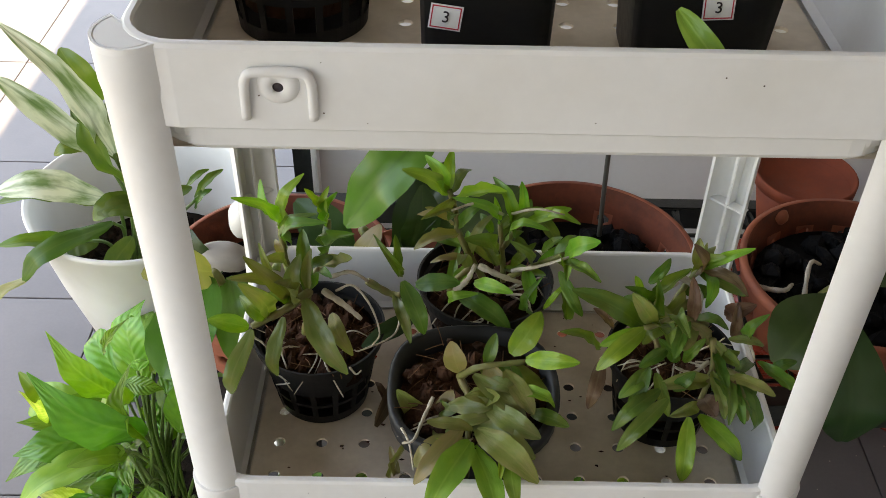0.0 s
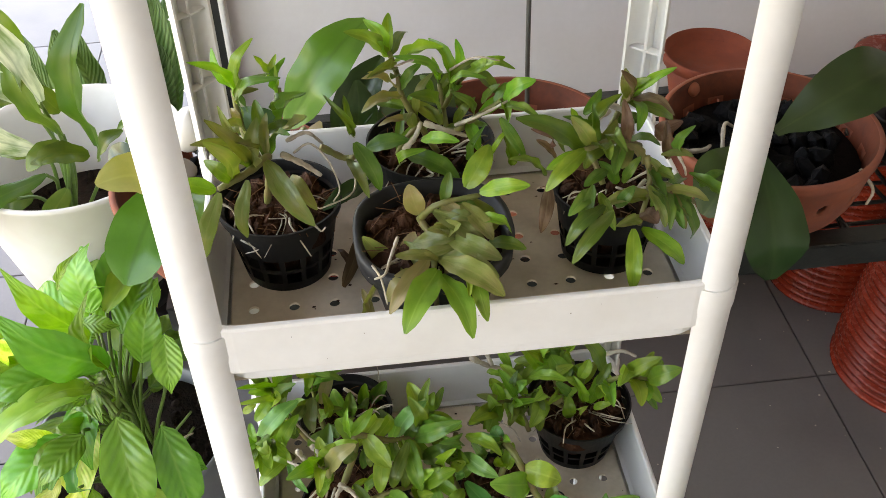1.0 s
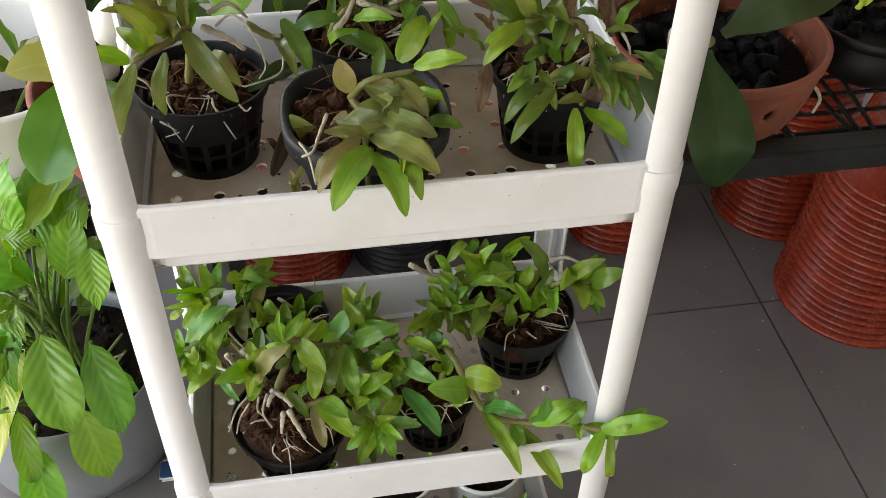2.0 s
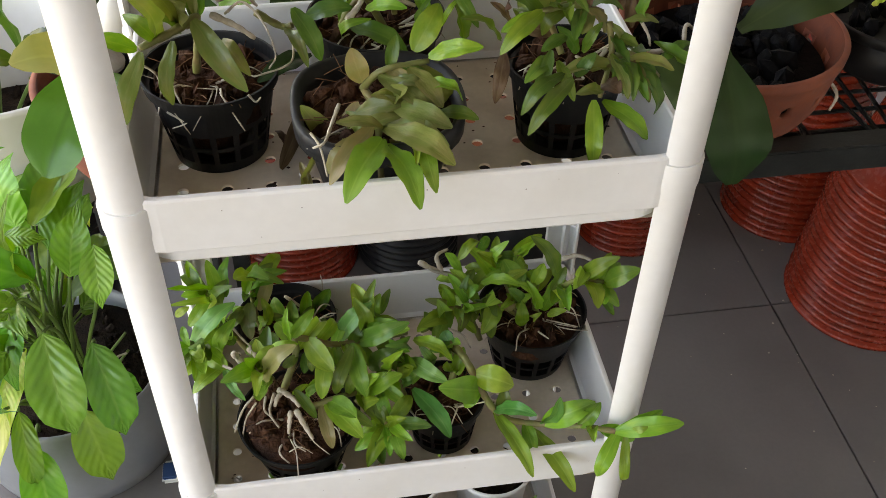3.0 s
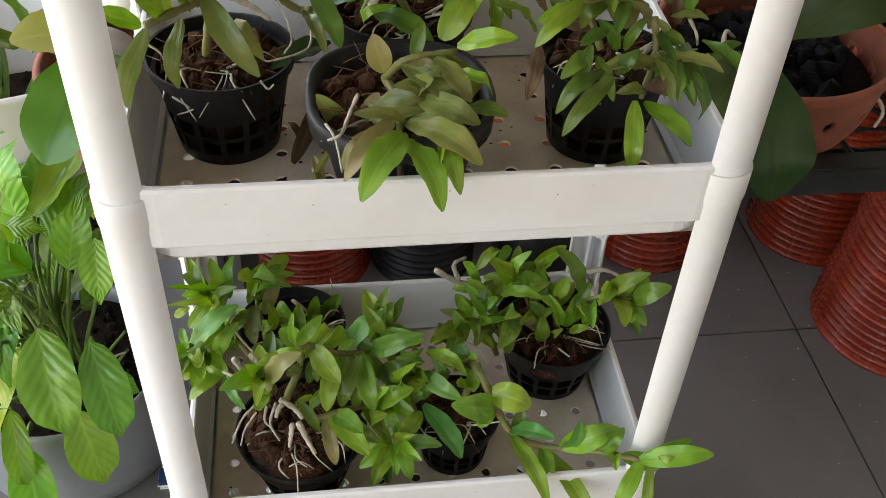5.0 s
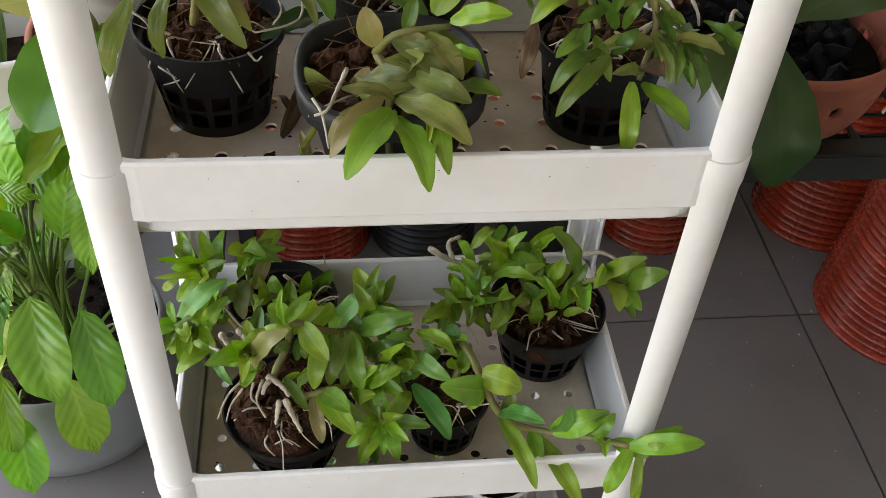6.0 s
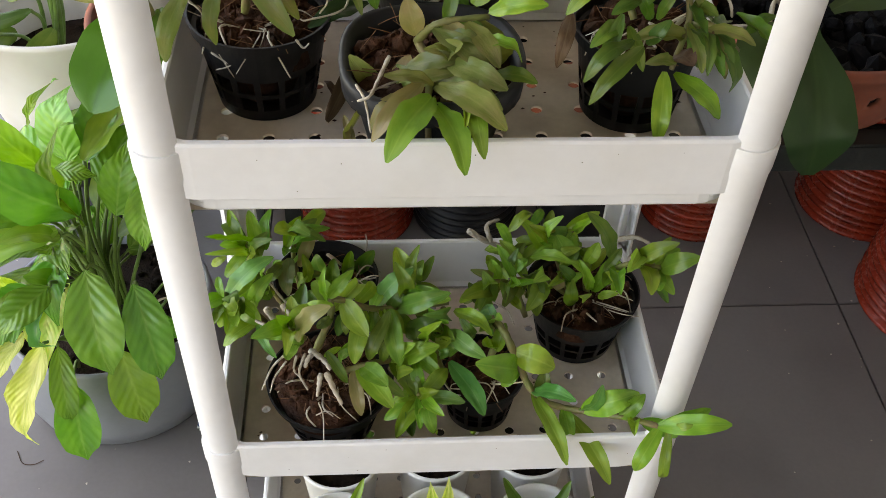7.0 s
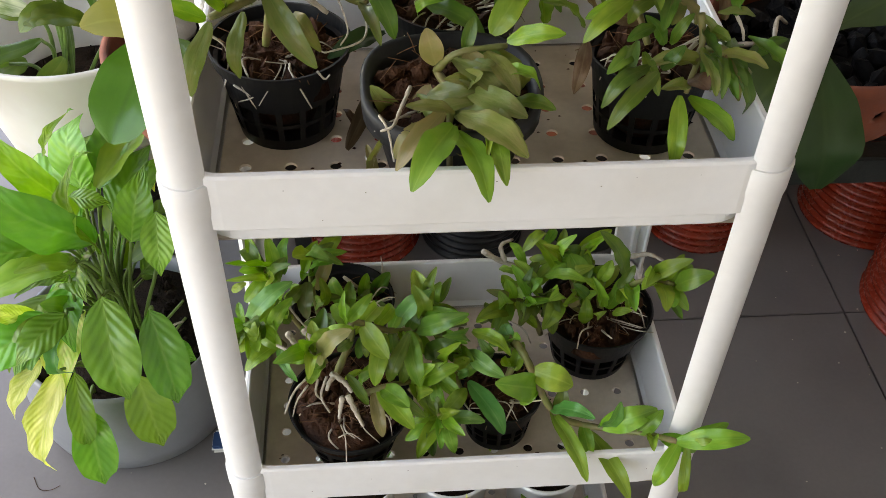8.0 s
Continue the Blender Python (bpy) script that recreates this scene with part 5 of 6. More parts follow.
leaf(plant, (0.439, 0.100, 1.101), (0.453, 0.100, 1.135), 0.013, "d")
leaf(plant, (0.427, 0.130, 1.103), (0.448, 0.120, 1.127), 0.018, "r", arch=4)
leaf(plant, (0.434, 0.110, 1.091), (0.431, 0.120, 1.130), 0.011, "r", arch=5)
leaf(plant, (0.383, 0.100, 1.074), (0.361, 0.100, 1.103), 0.014, "d")
leaf(plant, (0.388, 0.100, 1.074), (0.403, 0.100, 1.104), 0.012, "d")
leaf(plant, (0.397, 0.110, 1.093), (0.385, 0.120, 1.112), 0.012, "o")
leaf(plant, (0.367, 0.090, 1.099), (0.340, 0.070, 1.097), 0.014, "d")
leaf(plant, (0.416, 0.100, 1.090), (0.432, 0.080, 1.089), 0.013, "d")
leaf(plant, (0.374, 0.070, 1.069), (0.390, 0.070, 1.092), 0.014, "d")
leaf(plant, (0.317, 0.120, 1.110), (0.295, 0.110, 1.140), 0.011, "r", arch=4)
leaf(plant, (0.324, 0.120, 1.096), (0.303, 0.120, 1.120), 0.009, "r")
leaf(plant, (0.395, 0.120, 1.112), (0.421, 0.100, 1.115), 0.012, "d")
leaf(plant, (0.384, 0.120, 1.090), (0.366, 0.130, 1.116), 0.011, "o")
leaf(plant, (0.429, 0.100, 1.075), (0.408, 0.100, 1.104), 0.011, "o")
leaf(plant, (0.468, 0.100, 1.061), (0.491, 0.100, 1.077), 0.013, "d")
root(plant, .0034, (0.368, 0.150, 1.122), (0.382, 0.150, 1.133), (0.401, 0.140, 1.123), (0.402, 0.130, 1.106))
root(plant, .0022, (0.383, 0.150, 1.126), (0.367, 0.140, 1.121), (0.355, 0.120, 1.111))
root(plant, .0020, (0.411, 0.100, 1.075), (0.395, 0.090, 1.070), (0.378, 0.090, 1.077))
root(plant, .0016, (0.437, 0.120, 1.106), (0.447, 0.100, 1.090), (0.452, 0.100, 1.076))
rootlets(plant, 14, 0.058, 0.085, 100)
dress(plant, 40, 0.046, 0.018, "dddor", 160, 0.1)
plant = orchid("potted_orchid", 0.091, 0.084, LOW, 0.048, 0.069, 0.080, "orchid with thick pale roots on a husk block", 0.98, 5)
stem(plant, .0040, (0.078, 0.080, 0.665), (0.095, 0.100, 0.699), (0.099, 0.110, 0.716), (0.135, 0.115, 0.695), (0.167, 0.120, 0.688), (0.227, 0.125, 0.690))
stem(plant, .0036, (0.103, 0.060, 0.650), (0.134, 0.065, 0.657), (0.166, 0.080, 0.647), (0.211, 0.090, 0.658))
stem(plant, .0036, (0.067, 0.080, 0.685), (0.056, 0.080, 0.700), (0.044, 0.090, 0.712))
stem(plant, .0030, (0.164, 0.120, 0.688), (0.177, 0.130, 0.696), (0.193, 0.150, 0.699))
leaf(plant, (0.058, 0.070, 0.696), (0.098, 0.070, 0.750), 0.025, "y", arch=1)
leaf(plant, (0.054, 0.080, 0.707), (0.073, 0.090, 0.731), 0.017, "h", arch=1)
leaf(plant, (0.066, 0.090, 0.722), (0.100, 0.090, 0.729), 0.012, "h", arch=2)
leaf(plant, (0.091, 0.110, 0.714), (0.091, 0.120, 0.757), 0.010, "g")
leaf(plant, (0.093, 0.110, 0.718), (0.121, 0.120, 0.751), 0.017, "g", arch=1)
leaf(plant, (0.133, 0.100, 0.707), (0.120, 0.060, 0.665), 0.024, "g", arch=1)
leaf(plant, (0.108, 0.100, 0.703), (0.103, 0.080, 0.689), 0.014, "d")
leaf(plant, (0.116, 0.100, 0.706), (0.112, 0.080, 0.691), 0.013, "d")
leaf(plant, (0.160, 0.110, 0.698), (0.171, 0.060, 0.659), 0.025, "g", arch=1)
leaf(plant, (0.160, 0.100, 0.705), (0.136, 0.070, 0.658), 0.019, "d", arch=2)
leaf(plant, (0.144, 0.130, 0.682), (0.187, 0.140, 0.730), 0.026, "b", arch=1)
leaf(plant, (0.168, 0.120, 0.687), (0.226, 0.100, 0.734), 0.026, "d", arch=1)
leaf(plant, (0.190, 0.150, 0.695), (0.195, 0.170, 0.738), 0.018, "d")
leaf(plant, (0.197, 0.150, 0.700), (0.211, 0.160, 0.730), 0.013, "d")
leaf(plant, (0.192, 0.120, 0.688), (0.225, 0.090, 0.695), 0.013, "g")
leaf(plant, (0.178, 0.110, 0.653), (0.216, 0.100, 0.693), 0.026, "d", arch=1)
leaf(plant, (0.168, 0.080, 0.642), (0.214, 0.070, 0.681), 0.027, "g", arch=1)
leaf(plant, (0.118, 0.060, 0.654), (0.127, 0.025, 0.617), 0.016, "y", arch=1)
leaf(plant, (0.131, 0.070, 0.648), (0.175, 0.040, 0.630), 0.019, "d", arch=1)
leaf(plant, (0.090, 0.070, 0.675), (0.112, 0.050, 0.644), 0.014, "d")
leaf(plant, (0.087, 0.070, 0.666), (0.106, 0.080, 0.669), 0.009, "g")
leaf(plant, (0.102, 0.080, 0.644), (0.128, 0.080, 0.664), 0.013, "g")
leaf(plant, (0.140, 0.100, 0.638), (0.160, 0.100, 0.668), 0.018, "g")
leaf(plant, (0.080, 0.090, 0.692), (0.098, 0.100, 0.699), 0.013, "d")
leaf(plant, (0.211, 0.090, 0.656), (0.228, 0.080, 0.680), 0.016, "g")
leaf(plant, (0.128, 0.090, 0.671), (0.103, 0.080, 0.654), 0.015, "g")
root(plant, .0034, (0.028, 0.090, 0.726), (0.037, 0.085, 0.712), (0.054, 0.080, 0.703))
root(plant, .0031, (0.044, 0.100, 0.719), (0.052, 0.090, 0.715), (0.050, 0.085, 0.708))
root(plant, .0031, (0.090, 0.050, 0.663), (0.098, 0.040, 0.646), (0.106, 0.030, 0.632))
root(plant, .0027, (0.084, 0.050, 0.661), (0.081, 0.045, 0.645), (0.079, 0.040, 0.634))
root(plant, .0032, (0.072, 0.070, 0.678), (0.086, 0.060, 0.675), (0.095, 0.050, 0.668))
root(plant, .0030, (0.079, 0.070, 0.676), (0.071, 0.060, 0.676), (0.067, 0.055, 0.667))
root(plant, .0014, (0.050, 0.070, 0.677), (0.033, 0.050, 0.675), (0.021, 0.035, 0.655))
root(plant, .0011, (0.047, 0.060, 0.672), (0.035, 0.045, 0.664), (0.030, 0.030, 0.656))
root(plant, .0015, (0.013, 0.100, 0.694), (0.042, 0.080, 0.696), (0.051, 0.080, 0.692))
root(plant, .0009, (0.081, 0.030, 0.637), (0.086, 0.015, 0.631), (0.086, -0.001, 0.607))
root(plant, .0007, (0.078, 0.020, 0.627), (0.091, 0.020, 0.634), (0.104, 0.020, 0.619))
root(plant, .0010, (0.138, 0.060, 0.658), (0.134, 0.050, 0.641), (0.137, 0.040, 0.628))
root(plant, .0016, (0.068, 0.065, 0.679), (0.061, 0.050, 0.664), (0.070, 0.035, 0.653))
root(plant, .0014, (0.058, 0.065, 0.675), (0.055, 0.055, 0.663), (0.063, 0.050, 0.654))
tagged(part("moss", fibres("moss", 0.040, 0.085, 70, 0.022, FIBRE, 55), plant, "dry brown moss and fibres"), kind="stuff")
rootlets(plant, 8, 0.066, 0.082, 101)
dress(plant, 42, 0.050, 0.022, "gghd", 161, 0.3)
plant = orchid("potted_orchid", 0.082, 0.240, LOW, 0.048, 0.062, 0.082, "leafy green orchid in a black net pot", 0.7, 6)
stem(plant, .0040, (0.041, 0.200, 0.585), (0.000, 0.210, 0.667), (-0.008, 0.220, 0.695))
stem(plant, .0035, (0.056, 0.210, 0.594), (0.045, 0.230, 0.655), (0.051, 0.240, 0.703))
stem(plant, .0035, (0.011, 0.170, 0.610), (-0.014, 0.150, 0.674), (-0.026, 0.140, 0.695))
stem(plant, .0030, (0.070, 0.220, 0.604), (0.097, 0.250, 0.592), (0.122, 0.270, 0.591))
leaf(plant, (-0.013, 0.220, 0.694), (-0.028, 0.250, 0.721), 0.016, "g")
leaf(plant, (0.008, 0.210, 0.684), (-0.003, 0.240, 0.729), 0.020, "g", arch=1)
leaf(plant, (0.014, 0.220, 0.683), (0.022, 0.250, 0.722), 0.017, "g")
leaf(plant, (0.005, 0.210, 0.707), (-0.042, 0.170, 0.755), 0.009, "g")
leaf(plant, (-0.001, 0.200, 0.698), (-0.043, 0.160, 0.738), 0.011, "g", arch=2)
leaf(plant, (-0.027, 0.140, 0.684), (0.030, 0.170, 0.722), 0.026, "b", arch=1)
leaf(plant, (-0.013, 0.150, 0.682), (0.011, 0.180, 0.706), 0.021, "g", arch=1)
leaf(plant, (0.043, 0.210, 0.679), (0.042, 0.170, 0.656), 0.024, "o", arch=1)
leaf(plant, (0.036, 0.230, 0.670), (0.055, 0.260, 0.699), 0.017, "g")
leaf(plant, (0.052, 0.220, 0.653), (0.072, 0.250, 0.683), 0.017, "y", arch=1)
leaf(plant, (0.062, 0.210, 0.636), (0.057, 0.220, 0.675), 0.016, "g")
leaf(plant, (0.009, 0.130, 0.661), (-0.027, 0.100, 0.651), 0.016, "h", arch=1)
leaf(plant, (-0.019, 0.140, 0.685), (-0.030, 0.110, 0.672), 0.022, "g", arch=1)
leaf(plant, (-0.008, 0.140, 0.685), (0.015, 0.120, 0.670), 0.015, "g")
leaf(plant, (0.009, 0.130, 0.657), (0.032, 0.090, 0.640), 0.014, "b", arch=1)
leaf(plant, (-0.031, 0.150, 0.712), (-0.024, 0.130, 0.700), 0.011, "g")
leaf(plant, (-0.029, 0.180, 0.680), (-0.002, 0.200, 0.706), 0.018, "g")
leaf(plant, (0.062, 0.200, 0.631), (0.073, 0.180, 0.628), 0.015, "d")
leaf(plant, (0.016, 0.180, 0.669), (0.035, 0.200, 0.677), 0.017, "d")
leaf(plant, (0.021, 0.170, 0.651), (0.003, 0.180, 0.670), 0.018, "d")
leaf(plant, (0.033, 0.170, 0.630), (0.060, 0.180, 0.648), 0.017, "d")
leaf(plant, (-0.040, 0.170, 0.710), (-0.022, 0.170, 0.723), 0.009, "h")
root(plant, .0014, (0.018, 0.170, 0.690), (0.038, 0.150, 0.672), (0.051, 0.140, 0.669))
root(plant, .0010, (0.125, 0.270, 0.585), (0.133, 0.290, 0.612), (0.132, 0.300, 0.628))
root(plant, .0012, (0.097, 0.260, 0.602), (0.111, 0.280, 0.602), (0.129, 0.280, 0.591))
root(plant, .0022, (0.084, 0.260, 0.633), (0.111, 0.270, 0.591), (0.133, 0.260, 0.580))
rootlets(plant, 12, 0.062, 0.065, 102)
dress(plant, 60, 0.050, 0.022, "gghd", 162, 0.4)
plant = orchid("potted_orchid", 0.267, 0.096, LOW, 0.038, 0.048, 0.075, "orchid with a long trailing branch in a black net pot", 0.9, 7)
stem(plant, .0048, (0.225, 0.080, 0.587), (0.216, 0.100, 0.615), (0.217, 0.110, 0.654), (0.221, 0.120, 0.687))
stem(plant, .0042, (0.266, 0.090, 0.594), (0.282, 0.100, 0.654), (0.275, 0.110, 0.682))
stem(plant, .0042, (0.280, 0.100, 0.684), (0.291, 0.080, 0.678), (0.304, 0.060, 0.652), (0.319, 0.045, 0.628), (0.337, 0.035, 0.618), (0.372, 0.020, 0.622), (0.411, 0.000, 0.638), (0.443, -0.025, 0.655))
stem(plant, .0032, (0.232, 0.080, 0.586), (0.204, 0.060, 0.614), (0.190, 0.045, 0.625))
stem(plant, .0030, (0.159, 0.080, 0.632), (0.178, 0.060, 0.626), (0.194, 0.045, 0.622))
leaf(plant, (0.227, 0.100, 0.670), (0.265, 0.060, 0.670), 0.024, "b", arch=1)
leaf(plant, (0.227, 0.080, 0.640), (0.265, 0.030, 0.604), 0.027, "b", arch=1)
leaf(plant, (0.197, 0.045, 0.622), (0.242, 0.030, 0.630), 0.019, "b", arch=1)
leaf(plant, (0.197, 0.045, 0.627), (0.224, 0.070, 0.640), 0.022, "g", arch=1)
leaf(plant, (0.194, 0.050, 0.626), (0.188, 0.080, 0.645), 0.018, "g")
leaf(plant, (0.198, 0.045, 0.622), (0.207, 0.010, 0.600), 0.015, "h", arch=2)
leaf(plant, (0.190, 0.045, 0.623), (0.192, 0.015, 0.602), 0.012, "g")
leaf(plant, (0.177, 0.070, 0.646), (0.189, 0.045, 0.623), 0.013, "d")
leaf(plant, (0.305, 0.060, 0.647), (0.251, 0.040, 0.686), 0.030, "h", arch=1)
leaf(plant, (0.280, 0.080, 0.656), (0.290, 0.100, 0.682), 0.015, "h")
leaf(plant, (0.298, 0.070, 0.668), (0.341, 0.050, 0.662), 0.029, "h", arch=2)
leaf(plant, (0.232, 0.110, 0.693), (0.273, 0.080, 0.683), 0.018, "g", arch=4)
leaf(plant, (0.255, 0.100, 0.655), (0.237, 0.100, 0.695), 0.016, "d")
leaf(plant, (0.319, 0.045, 0.625), (0.352, -0.030, 0.592), 0.017, "h", arch=1)
leaf(plant, (0.364, 0.030, 0.601), (0.402, -0.040, 0.566), 0.019, "h", arch=1)
leaf(plant, (0.330, 0.045, 0.610), (0.334, 0.060, 0.649), 0.022, "d", arch=0)
leaf(plant, (0.372, 0.020, 0.624), (0.432, 0.020, 0.653), 0.025, "h", arch=4)
leaf(plant, (0.409, 0.000, 0.638), (0.434, 0.010, 0.665), 0.016, "h", arch=5)
leaf(plant, (0.442, -0.025, 0.655), (0.514, -0.040, 0.676), 0.026, "g", arch=1)
leaf(plant, (0.445, -0.025, 0.655), (0.496, -0.020, 0.677), 0.019, "g", arch=0)
leaf(plant, (0.457, -0.030, 0.656), (0.478, -0.040, 0.674), 0.010, "h")
leaf(plant, (0.446, -0.025, 0.655), (0.420, -0.050, 0.609), 0.021, "g", arch=2)
leaf(plant, (0.456, -0.025, 0.649), (0.457, -0.045, 0.586), 0.014, "g", arch=2)
leaf(plant, (0.212, 0.090, 0.617), (0.192, 0.090, 0.659), 0.019, "g")
leaf(plant, (0.225, 0.100, 0.635), (0.249, 0.090, 0.667), 0.018, "d")
root(plant, .0012, (0.258, 0.080, 0.596), (0.288, 0.060, 0.622), (0.312, 0.055, 0.632))
root(plant, .0010, (0.218, 0.080, 0.609), (0.230, 0.060, 0.608), (0.239, 0.050, 0.616))
rootlets(plant, 12, 0.048, 0.072, 103)
dress(plant, 30, 0.050, 0.022, "ggbd", 163, 0.2)
plant = orchid("potted_orchid", 0.402, 0.207, LOW, 0.049, 0.068, 0.090, "bushy green orchid in a black net pot with square slots", 0.86, 8)
stem(plant, .0040, (0.389, 0.200, 0.596), (0.371, 0.220, 0.648), (0.358, 0.250, 0.678))
stem(plant, .0040, (0.409, 0.200, 0.606), (0.401, 0.230, 0.647), (0.388, 0.260, 0.677))
stem(plant, .0035, (0.329, 0.180, 0.599), (0.314, 0.200, 0.640), (0.302, 0.240, 0.659))
stem(plant, .0036, (0.419, 0.200, 0.637), (0.438, 0.170, 0.701), (0.471, 0.150, 0.715))
stem(plant, .0030, (0.347, 0.190, 0.609), (0.305, 0.190, 0.651), (0.266, 0.180, 0.663))
stem(plant, .0030, (0.377, 0.190, 0.629), (0.346, 0.190, 0.655), (0.304, 0.190, 0.656))
leaf(plant, (0.381, 0.210, 0.658), (0.364, 0.230, 0.691), 0.026, "h", arch=1)
leaf(plant, (0.434, 0.210, 0.670), (0.397, 0.230, 0.728), 0.026, "d", arch=1)
leaf(plant, (0.387, 0.210, 0.666), (0.382, 0.240, 0.687), 0.018, "g")
leaf(plant, (0.398, 0.200, 0.671), (0.412, 0.210, 0.697), 0.020, "g", arch=0)
leaf(plant, (0.405, 0.190, 0.636), (0.388, 0.200, 0.680), 0.016, "g")
leaf(plant, (0.411, 0.190, 0.632), (0.423, 0.200, 0.676), 0.022, "g", arch=1)
leaf(plant, (0.433, 0.180, 0.643), (0.435, 0.190, 0.686), 0.016, "g")
leaf(plant, (0.415, 0.180, 0.633), (0.436, 0.170, 0.650), 0.010, "h")
leaf(plant, (0.396, 0.180, 0.631), (0.404, 0.170, 0.650), 0.009, "h")
leaf(plant, (0.382, 0.180, 0.617), (0.382, 0.190, 0.655), 0.021, "g")
leaf(plant, (0.338, 0.190, 0.672), (0.336, 0.150, 0.634), 0.024, "d", arch=1)
leaf(plant, (0.362, 0.180, 0.648), (0.366, 0.190, 0.660), 0.017, "y", arch=1)
leaf(plant, (0.352, 0.220, 0.666), (0.318, 0.250, 0.703), 0.020, "g", arch=1)
leaf(plant, (0.344, 0.230, 0.683), (0.375, 0.220, 0.685), 0.019, "g")
leaf(plant, (0.332, 0.210, 0.674), (0.375, 0.180, 0.694), 0.019, "g", arch=1)
leaf(plant, (0.352, 0.240, 0.670), (0.364, 0.270, 0.695), 0.016, "g")
leaf(plant, (0.379, 0.250, 0.679), (0.421, 0.260, 0.700), 0.018, "g")
leaf(plant, (0.299, 0.200, 0.649), (0.280, 0.220, 0.668), 0.020, "g")
leaf(plant, (0.286, 0.190, 0.650), (0.256, 0.180, 0.685), 0.016, "o", arch=2)
leaf(plant, (0.294, 0.190, 0.643), (0.246, 0.160, 0.658), 0.026, "g", arch=1)
leaf(plant, (0.309, 0.200, 0.658), (0.327, 0.200, 0.680), 0.017, "g")
leaf(plant, (0.308, 0.190, 0.649), (0.338, 0.170, 0.675), 0.010, "g")
leaf(plant, (0.303, 0.180, 0.642), (0.318, 0.160, 0.635), 0.014, "g")
leaf(plant, (0.311, 0.230, 0.669), (0.294, 0.260, 0.684), 0.015, "g", arch=2)
leaf(plant, (0.307, 0.240, 0.688), (0.340, 0.260, 0.697), 0.016, "g")
leaf(plant, (0.303, 0.210, 0.660), (0.327, 0.230, 0.678), 0.018, "d")
leaf(plant, (0.388, 0.190, 0.649), (0.366, 0.200, 0.669), 0.016, "d")
leaf(plant, (0.420, 0.190, 0.668), (0.438, 0.200, 0.697), 0.016, "d")
leaf(plant, (0.446, 0.165, 0.709), (0.481, 0.140, 0.765), 0.022, "d", arch=1)
leaf(plant, (0.472, 0.150, 0.713), (0.505, 0.130, 0.752), 0.028, "d", arch=1)
leaf(plant, (0.469, 0.150, 0.711), (0.469, 0.130, 0.697), 0.018, "g", arch=2)
leaf(plant, (0.270, 0.170, 0.634), (0.255, 0.180, 0.663), 0.016, "d")
leaf(plant, (0.336, 0.250, 0.688), (0.351, 0.270, 0.697), 0.015, "g")
root(plant, .0034, (0.257, 0.240, 0.691), (0.286, 0.240, 0.669), (0.332, 0.240, 0.652))
root(plant, .0030, (0.286, 0.240, 0.671), (0.281, 0.250, 0.689), (0.297, 0.260, 0.690))
root(plant, .0030, (0.437, 0.220, 0.692), (0.459, 0.220, 0.695), (0.476, 0.210, 0.693))
root(plant, .0011, (0.276, 0.170, 0.644), (0.296, 0.140, 0.659), (0.306, 0.130, 0.643))
rootlets(plant, 14, 0.067, 0.082, 104)
dress(plant, 64, 0.048, 0.021, "gghd", 164, 0.4)


def label_sticker(x, y, z, tilt, turn, lean):
    tag = tagged(empty("price_label", x, y, z), "white paper label with a red border and a written 3", "label", "paper labels on the pots")
    tag.matrix_world = pose(x, y, z, 90 - tilt, 0, turn) @ pose(0, 0, 0, 0, 0, lean)
    bm = bmesh.new()
    add_box(bm, -0.0105, 0.0105, -0.0085, 0.0085, 0, 0.0004)
    part("paper", from_bm("paper", bm, PAPER), tag)
    bm = bmesh.new()
    for b in ((-0.0095, 0.0095, 0.0068, 0.0076), (-0.0095, 0.0095, -0.0076, -0.0068), (-0.0095, -0.0087, -0.0076, 0.0076), (0.0087, 0.0095, -0.0076, 0.0076)):
        add_box(bm, *b, 0.0004, 0.0006)
    part("red_border", from_bm("red_border", bm, LABELRED), tag)
    font = bpy.data.curves.new("figure", "FONT")
    font.body, font.size, font.extrude, font.align_x, font.align_y = "3", 0.011, 0.0002, "CENTER", "CENTER"
    font.materials.append(INK_SHADE)
    fig = new("figure", font)
    fig.parent = tag
    fig.location = (0, 0, 0.0008)
    return tag


def top_pot(x, y, r_low, r_top, square, label, seed):
    thing = tagged(empty("potted_orchid", x, y, TOP), label, "potted orchid", "potted orchids on the rack")
    if square:
        part("pot", lathe("pot", [(r_low, 0), (r_low + 0.002, 0.004), (r_top, 0.12), (r_top + 0.004, 0.122), (r_top + 0.003, 0.13), (r_top - 0.004, 0.13), (r_low - 0.004, 0.01), (0.002, 0.01)], BLACK, 48, 0, 6.0), thing, "square black plastic pot")
    else:
        part("pot", net_pot_mesh("pot", r_low, r_top, 0.12), thing)
    part("substrate", lathe("substrate", [(0.002, 0.11), (r_top * 0.85, 0.105), (r_low * 0.9, 0.02), (0.002, 0.02)], BARK, 24, 0.05), thing)
    rnd = random.Random(seed)
    for k in range(7):
        a = rnd.uniform(0, 6.28)
        leaf(thing, (x + 0.02 * math.cos(a), y + 0.02 * math.sin(a), TOP + 0.12), (x + 0.08 * math.cos(a), y + 0.06 * math.sin(a) + 0.02, TOP + 0.17 + rnd.uniform(0, 0.06)), 0.024, "g")
    return thing


top_pot(0.055, 0.185, 0.050, 0.062, False, "orchid in a round black net pot on the top tray", 31)
pt2 = top_pot(0.193, 0.100, 0.040, 0.046, True, "orchid in a square black pot with a paper label", 32)
pt3 = top_pot(0.342, 0.128, 0.044, 0.054, True, "orchid in a square black pot with a drooping leaf", 33)
leaf(pt3, (0.315, 0.06, 1.44), (0.355, 0.035, 1.40), 0.016, "h", (-0.2, -0.9, 0.3), 1)
